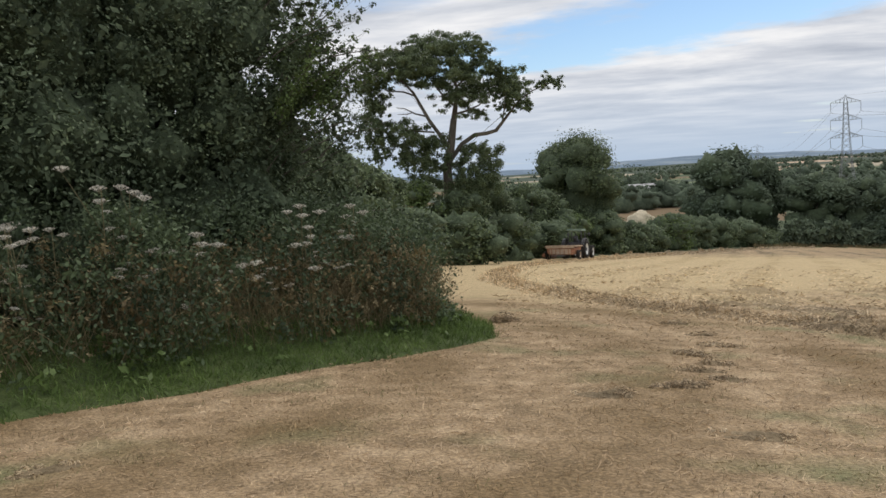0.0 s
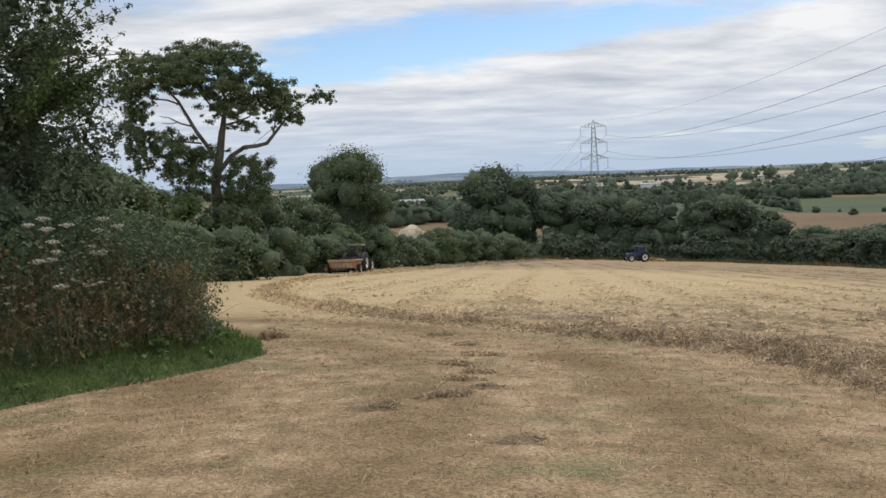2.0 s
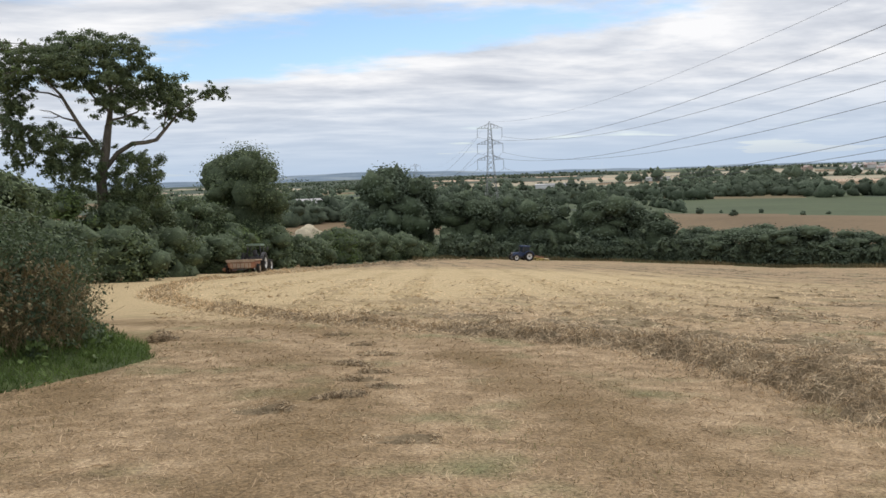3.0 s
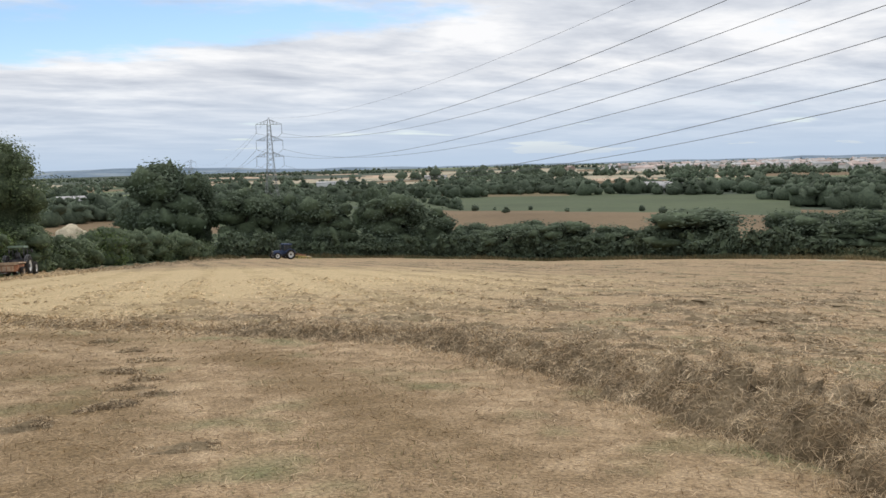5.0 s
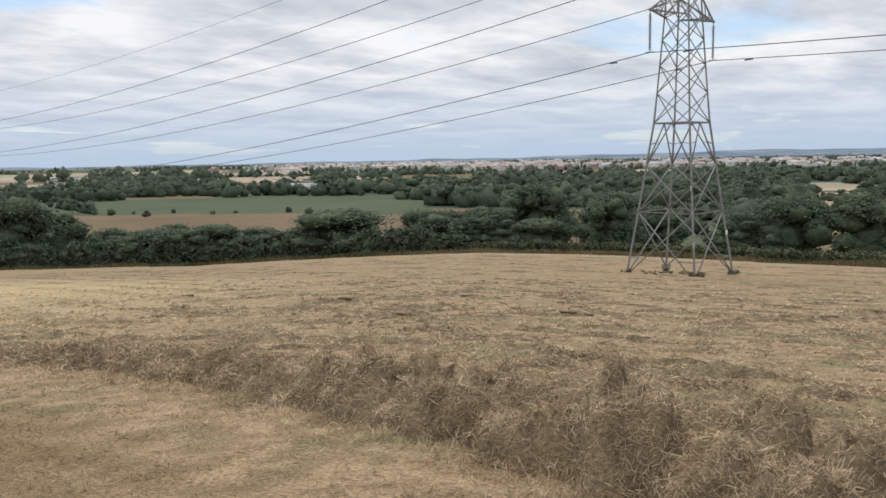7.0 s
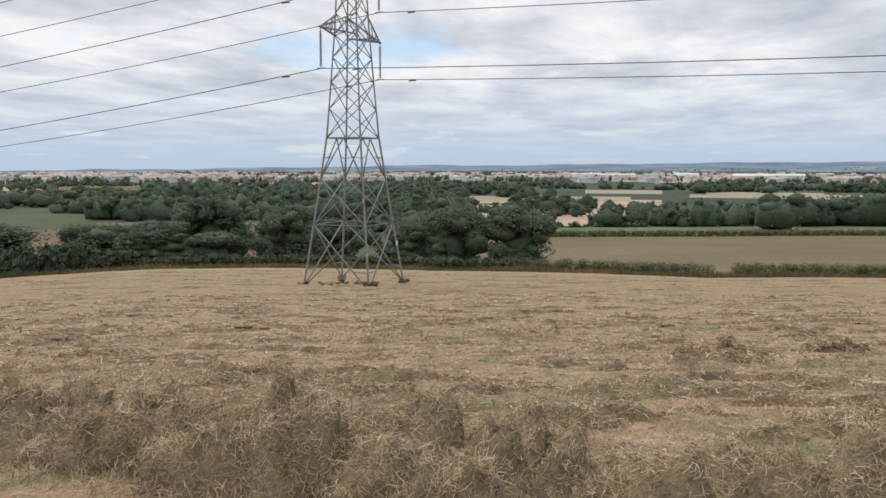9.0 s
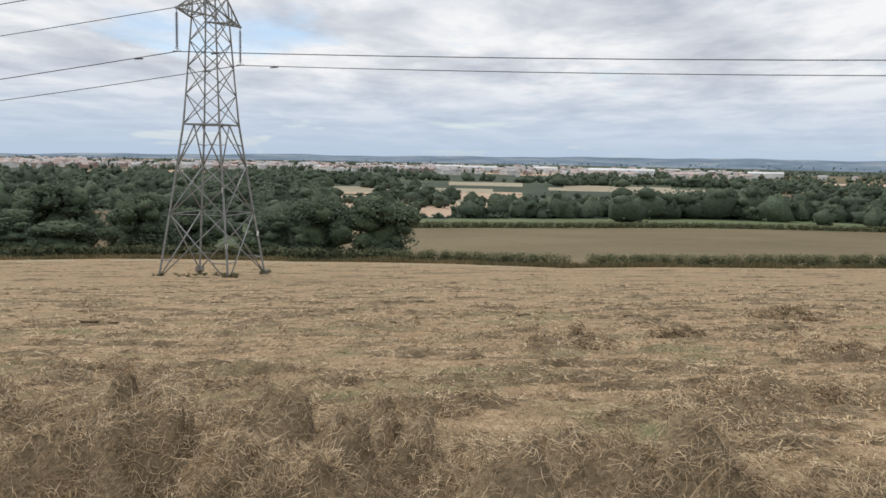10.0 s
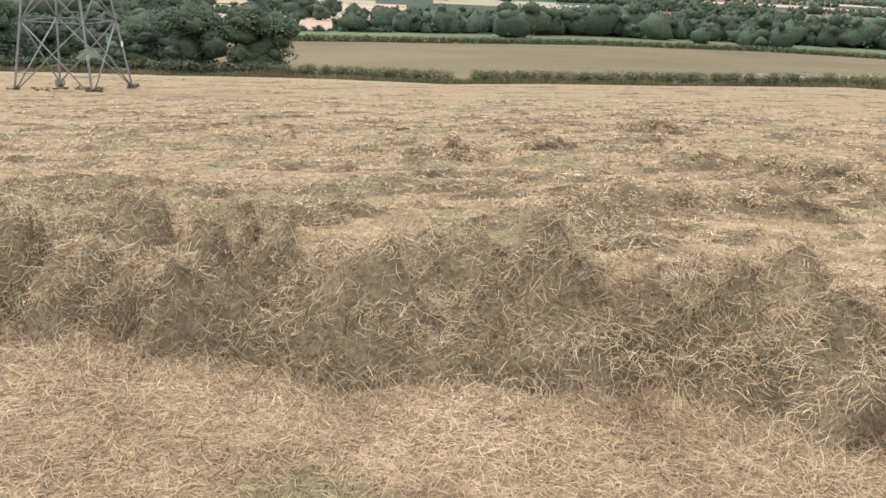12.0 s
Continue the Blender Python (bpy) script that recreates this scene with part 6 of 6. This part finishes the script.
def make_heaps():
    rng = np.random.default_rng(71)
    for k, (a, d, lx, ly, h) in enumerate((
            (-101.2, 15.4, 1.0, 0.5, 0.42), (-107.9, 17.6, 0.7, 0.35, 0.28), (-111, 9.4, 1.0, 0.45, 0.28), (-114.5, 10.4, 1.1, 0.5, 0.36), (-122, 10.5, 1.2, 0.5, 0.36),
            (-114.3, 24, 1.2, 0.6, 0.4), (-119, 15.5, 1.3, 0.5, 0.34), (-126, 14, 1.2, 0.5, 0.36), (-83.5, 6.6, 0.7, 0.42, 0.34), (-77, 7.0, 0.6, 0.36, 0.26),
            (-93, 9.5, 0.8, 0.4, 0.16), (-78, 11, 0.7, 0.4, 0.16), (-69, 13, 0.8, 0.4, 0.18), (-60, 17, 0.9, 0.4, 0.14))):
        hay_heap(200 + k, a, d, lx, ly, h, a + rng.uniform(-20, 20))
    hay_heap(239, -3.6, 16.8, 0.3, 0.22, 0.26, 0)
    # clods of damp hay dropped along the wheel track
    for k, (a, d, lx, ly, h) in enumerate((
            (-15.2, 9.3, 0.34, 0.12, 0.09), (-18.2, 9.9, 0.32, 0.12, 0.08), (-16.4, 10.5, 0.36, 0.11, 0.08), (-17.4, 11.2, 0.28, 0.11, 0.08), (-16.2, 11.9, 0.34, 0.11, 0.09),
            (-17.7, 13.0, 0.36, 0.11, 0.09), (-16.5, 14.6, 0.34, 0.12, 0.08), (-15.0, 16.6, 0.36, 0.12, 0.08), (-10.1, 8.7, 0.34, 0.18, 0.08), (-19.4, 7.1, 0.36, 0.2, 0.07), (26.7, 7.0, 0.34, 0.14, 0.07))):
        hay_heap(240 + k, a, d, 1.15 * lx, 1.2 * ly, 1.35 * h, a + rng.uniform(-15, 15))


make_heaps()


def make_edge_growth():
    rng = np.random.default_rng(83)
    a = rng.uniform(-136, -20, 20000)
    d = edge(a) + rng.uniform(-1.0, 2.6, len(a))
    x, y = -np.sin(np.radians(a)) * d, np.cos(np.radians(a)) * d
    pos = np.stack([x, y, height(x, y) - 0.03], 1)
    direc = rng.normal(size=pos.shape) * 0.25 + np.array((0, 0, 1))
    tall = np.array([0.75 + 0.5 * noise.noise(Vector((p[0] * 0.12, p[1] * 0.12, 0))) for p in pos])
    v, f = ribbons(rng, pos, direc, rng.uniform(0.4, 1.1, len(pos)) * tall, rng.uniform(0.04, 0.11, len(pos)), 0.4)
    edge_mat = material("rough_grass", ((0.3, (0.13, 0.115, 0.06)), (0.7, (0.27, 0.22, 0.12))), 0.08, 0.9, island=0.35, translucent=0.2)
    tagged(new("rough_grass", mesh_from("rough_grass", v, f, edge_mat)), "rough dry grass along the field edge", "grass", kind="stuff")
    pts, rad = [], []
    m = pose(*TOWER_1, 0, 0, 90 + LINE_AZ)
    for sx, sy, r, n in ((-3.1, 3.1, 0.45, 12), (-3.1, -3.1, 0.3, 6), (3.1, -3.1, 0.25, 4), (3.1, 3.1, 0.3, 5), (0, 0, 1.6, 30)):
        for _ in range(n):
            p = m @ Vector((sx + rng.normal() * r, sy + rng.normal() * r, 0))
            pts.append((p.x, p.y, float(height(p.x, p.y)) + rng.uniform(0.0, 0.28 if r < 1 else 0.05)))
            rad.append(0.2)
    v, f = leaves(rng, pts, np.array(rad), 2200, 0.06, 0.7, 0.1)
    tagged(new("pylon_weeds", mesh_from("pylon_weeds", v, f, M["rough_weed"])), "scrubby dry olive weeds round the pylon feet", "weeds", kind="stuff")


make_edge_growth()


# ---- machines ----
PAINT = {
    "blue": material("blue_paint", ((0.3, (0.04, 0.065, 0.14)), (0.7, (0.075, 0.11, 0.21))), 2.0, 0.35, fine=(9, 0.15)),
    "rust": material("red_paint", ((0.3, (0.34, 0.15, 0.09)), (0.7, (0.48, 0.26, 0.17))), 2.0, 0.65, fine=(9, 0.25)),
    "faded": material("faded_orange", ((0.3, (0.46, 0.34, 0.24)), (0.7, (0.60, 0.47, 0.35))), 2.0, 0.75, fine=(9, 0.2)),
    "rubber": material("rubber", ((0.3, (0.02, 0.02, 0.02)), (0.7, (0.05, 0.045, 0.04))), 6.0, 0.9, fine=(20, 0.3)),
    "rim": material("pale_rim", ((0.3, (0.62, 0.62, 0.60)), (0.7, (0.76, 0.76, 0.74))), 4.0, 0.5),
    "glass": material("cab_glass", ((0.3, (0.03, 0.04, 0.05)), (0.7, (0.06, 0.07, 0.08))), 2.0, 0.08),
    "grey": material("machine_grey", ((0.3, (0.06, 0.06, 0.065)), (0.7, (0.12, 0.12, 0.125))), 3.0, 0.6),
    "yellow": material("yellow_paint", ((0.3, (0.55, 0.42, 0.12)), (0.7, (0.66, 0.54, 0.22))), 3.0, 0.6),
    "green": material("green_roof", ((0.3, (0.22, 0.30, 0.24)), (0.7, (0.32, 0.40, 0.33))), 3.0, 0.6),
}


def lathe(profile, n=28):
    """Turned about the y axis: profile of (y, radius)."""
    vs, qs = [], []
    for y, r in profile:
        for k in range(n):
            a = 2 * math.pi * k / n
            vs.append((r * math.cos(a), y, r * math.sin(a)))
    for i in range(len(profile) - 1):
        for k in range(n):
            k2 = (k + 1) % n
            qs.append((i * n + k, i * n + k2, (i + 1) * n + k2, (i + 1) * n + k))
    return np.array(vs), np.array(qs)


def wheel(name, parent, x, y, r, w, rim):
    hub = part(name, lathe([(-w * 0.3, r * 0.02), (-w * 0.32, r * 0.18), (w * 0.32, r * 0.18), (w * 0.3, r * 0.02)]), PAINT["grey"], parent, at=pose(x, y, r))
    tyre = [lathe([(-w * 0.42, r * 0.6), (-w * 0.5, r * 0.75), (-w * 0.44, r * 0.94), (0, r * 0.97), (w * 0.44, r * 0.94), (w * 0.5, r * 0.75), (w * 0.42, r * 0.6), (-w * 0.42, r * 0.6)])]
    for k in range(18):
        a = 2 * math.pi * k / 18
        sgn = 1 if k % 2 else -1
        c = np.array((math.cos(a) * r * 0.965, 0, math.sin(a) * r * 0.965))
        c2 = np.array((math.cos(a + 0.16) * r * 0.965, sgn * w * 0.45, math.sin(a + 0.16) * r * 0.965))
        tyre.append(beam(c, c2, r * 0.07))
    part("tyre", join(tyre), PAINT["rubber"], hub)
    part("rim", lathe([(-w * 0.36, r * 0.60), (-w * 0.30, r * 0.5), (-w * 0.20, r * 0.2), (w * 0.20, r * 0.2), (w * 0.30, r * 0.5), (w * 0.36, r * 0.60)]), rim, hub, "pale steel rim")
    return hub


def make_tractor(paint, roof, rim, label, open_cab=False):
    """A farm tractor heading along +x, on the ground at z 0."""
    t = new("tractor")
    hood = bmesh.new()
    bmesh.ops.create_cube(hood, size=1, matrix=Matrix.Translation((1.25, 0, 1.22)) @ Matrix.Diagonal((1.9, 0.82, 0.78, 1)))
    for v in hood.verts:
        if v.co.x > 1.5:
            v.co.z = v.co.z - 0.16 if v.co.z > 1.2 else v.co.z
            v.co.y *= 0.82
    bmesh.ops.bevel(hood, geom=list(hood.edges), offset=0.09, segments=3, affect="EDGES")
    hd = part("hood", hood, paint, t)
    part("grille", box(2.20, 0, 1.1, 0.06, 0.5, 0.5, 0.02), PAINT["grey"], hd)
    for s in (1, -1):
        part("headlight", box(2.19, 0.24 * s, 1.38, 0.07, 0.16, 0.10, 0.02), PAINT["rim"], hd)
    part("chassis", box(0.75, 0, 0.72, 3.0, 0.46, 0.42, 0.05), PAINT["grey"], t)
    part("exhaust", tube([(1.0, 0.42, 1.4), (1.0, 0.42, 2.3), (0.92, 0.42, 2.42)], [0.05, 0.05, 0.045], 10), PAINT["grey"], t)
    cab = part("cab", box(-0.28, 0, 1.25, 1.35, 1.35, 0.55, 0.06), paint, t)
    if open_cab:
        part("seat", join([beam((-0.5, 0, 1.5), (-0.1, 0, 1.55), 0.42), beam((-0.55, 0, 1.6), (-0.65, 0, 2.1), 0.36)]), PAINT["grey"], cab)
        part("steering_column", beam((0.3, 0, 1.5), (0.1, 0, 1.95), 0.06), PAINT["grey"], cab)
    else:
        part("window", box(-0.28, 0, 2.02, 1.26, 1.28, 1.02, 0.05), PAINT["glass"], cab, "dark tinted cab glass")
    for sx in (0.36, -0.92):
        for sy in (0.64, -0.64):
            part("post", tube([(sx, sy, 1.5), (sx * 0.94 - 0.02, sy * 0.96, 2.55)], [0.05, 0.045], 8), PAINT["grey"], cab)
    part("roof", box(-0.30, 0, 2.64, 1.62, 1.5, 0.2, 0.08), roof, cab)
    for s in (1, -1):
        arch = [(-0.75 + 0.98 * math.cos(a), 0.85 * s, 0.88 + 0.98 * math.sin(a)) for a in np.linspace(0.35, 2.9, 9)]
        geo = [beam(p, q, 0.1) for p, q in zip(arch[:-1], arch[1:])]
        geo += [beam(np.array(p) + (0, 0.16 * s, 0), np.array(q) + (0, 0.16 * s, 0), 0.1) for p, q in zip(arch[:-1], arch[1:])]
        part("mudguard", join(geo), paint, t)
        part("mirror", join([beam((0.35, 0.66 * s, 2.3), (0.5, 0.98 * s, 2.3), 0.04), beam((0.5, 0.98 * s, 2.1), (0.5, 0.98 * s, 2.4), 0.12)]), PAINT["grey"], t)
    part("front_axle", tube([(1.75, -0.8, 0.6), (1.75, 0.8, 0.6)], [0.09, 0.09], 8), PAINT["grey"], t)
    part("rear_axle", tube([(-0.75, -0.85, 0.88), (-0.75, 0.85, 0.88)], [0.12, 0.12], 8), PAINT["grey"], t)
    spin = [(wheel("rear_wheel", t, -0.75, 0.92 * s, 0.88, 0.5, rim), 0.88, (-0.75, 0.92 * s)) for s in (1, -1)]
    spin += [(wheel("front_wheel", t, 1.75, 0.86 * s, 0.62, 0.4, rim), 0.62, (1.75, 0.86 * s)) for s in (1, -1)]
    return tagged(t, label, "tractor"), spin


def make_rake():
    r = new("hay_rake")
    part("frame", join([beam((-1.2, 0, 0.8), (-4.2, 0, 0.7), 0.12), beam((-3.4, -1.3, 0.65), (-3.4, 1.3, 0.65), 0.10), beam((-2.2, 0, 1.1), (-3.4, 1.2, 0.7), 0.07)]), PAINT["rust"], r)
    for y in (-1.2, 1.2):
        arms = []
        for k in range(9):
            a = 2 * math.pi * k / 9
            e = (-3.4 + 1.1 * math.cos(a), y + 1.1 * math.sin(a), 0.42)
            arms.append(beam((-3.4, y, 0.6), e, 0.05))
            arms += [beam(e, (e[0] + o, e[1], 0.06), 0.025) for o in (-0.08, 0.0, 0.08)]
        part("rotor", join(arms), PAINT["yellow"], r, "yellow tined rotor")
    part("guard", box(-4.4, 0.4, 0.45, 0.9, 1.7, 0.10, 0.03), PAINT["faded"], r)
    return tagged(r, "red and yellow rotary hay rake drawn by the blue tractor", "hay rake")


def make_baler():
    """A baler heading along +x, drawn 4 m behind a tractor."""
    b = new("baler")
    body = bmesh.new()
    bmesh.ops.create_cube(body, size=1, matrix=Matrix.Translation((-4.6, 0, 0.92)) @ Matrix.Diagonal((2.3, 2.75, 0.8, 1)))
    for v in body.verts:
        if v.co.z < 0.8:
            v.co.y *= 0.86
        elif v.co.x < -5:
            v.co.z -= 0.10
    bmesh.ops.bevel(body, geom=list(body.edges), offset=0.08, segments=2, affect="EDGES")
    bd = part("body", body, PAINT["rust"], b)
    part("cover", box(-4.6, 0, 1.42, 2.5, 2.95, 0.16, 0.05), PAINT["faded"], bd, "faded orange top cover")
    part("tailgate", box(-5.80, 0, 0.85, 0.08, 2.0, 0.55, 0.03), PAINT["faded"], bd)
    part("crossbar", box(-5.88, 0, 1.28, 0.10, 2.75, 0.14, 0.03), PAINT["faded"], bd)
    for k in range(5):
        part("rib", box(-5.86, -0.8 + 0.4 * k, 0.85, 0.06, 0.07, 0.5, 0.01), PAINT["rust"], bd)
    part("pickup", box(-3.5, 1.75, 0.45, 0.9, 1.3, 0.40, 0.1), PAINT["rust"], b)
    reel = [beam((-3.5 + 0.35 * math.cos(a), 1.2, 0.45 + 0.35 * math.sin(a)), (-3.5 + 0.35 * math.cos(a), 2.35, 0.45 + 0.35 * math.sin(a)), 0.05) for a in np.linspace(0, 5.5, 7)]
    part("reel", join(reel), PAINT["grey"], b)
    part("drawbar", beam((-3.3, 0, 0.7), (-1.1, 0, 0.6), 0.16), PAINT["rust"], b)
    part("chute", box(-6.5, 0, 0.42, 1.2, 1.1, 0.10, 0.03), PAINT["grey"], b)
    spin = [(wheel("wheel", b, -4.8, 1.5 * s, 0.5, 0.32, PAINT["faded"]), 0.5, (-4.8, 1.5 * s)) for s in (1, -1)]
    return tagged(b, "old rust-red hay baler with a faded orange cover", "baler"), spin


BLUE, BLUE_SPIN = make_tractor(PAINT["blue"], PAINT["blue"], PAINT["rim"], "dark blue tractor with pale wheel rims")
RAKE = make_rake()
RED, RED_SPIN = make_tractor(PAINT["grey"], PAINT["green"], PAINT["rim"], "dark open tractor with a pale green cab roof drawing a baler", True)
BALER, BALER_SPIN = make_baler()
BALER.scale = (0.95, 0.95, 0.84)


def drive(things, spins, track, head=None):
    """Rows along a track of (seconds, bearing, distance): the things head along it and their wheels roll."""
    ts = np.arange(0, 12.01, 0.4)
    a = np.interp(ts, [p[0] for p in track], [p[1] for p in track])
    d = np.interp(ts, [p[0] for p in track], [p[2] for p in track])
    pts = [at(x, y) for x, y in zip(a, d)]
    whole = pts[-1] - pts[0]
    if head is None:
        head = math.degrees(math.atan2(whole.y, whole.x))
    rows, roll, run = [], [], 0.0
    dirn = whole.normalized()
    pitch = -math.degrees(math.asin(dirn.z))
    for k, (t, p) in enumerate(zip(ts, pts)):
        if k:
            run += (p - pts[k - 1]).length
        rows.append((float(t), pose(p.x, p.y, p.z + 0.02, 0, pitch, head)))
        roll.append((float(t), run))
    for ob in things:
        walk(ob, rows)
    for hub, r, (x, y) in spins:
        walk(hub, [(t, pose(x, y, r, 0, math.degrees(s / r), 0)) for t, s in roll])


def motions():
    drive((BLUE, RAKE), BLUE_SPIN, ((0, -29.55, 151), (6.4, -25.16, 150), (12, -21.4, 141)))
    drive((RED, BALER), RED_SPIN + BALER_SPIN, ((0, -8.75, 79), (5, -10.05, 87), (12, -11.9, 98)))


motions()
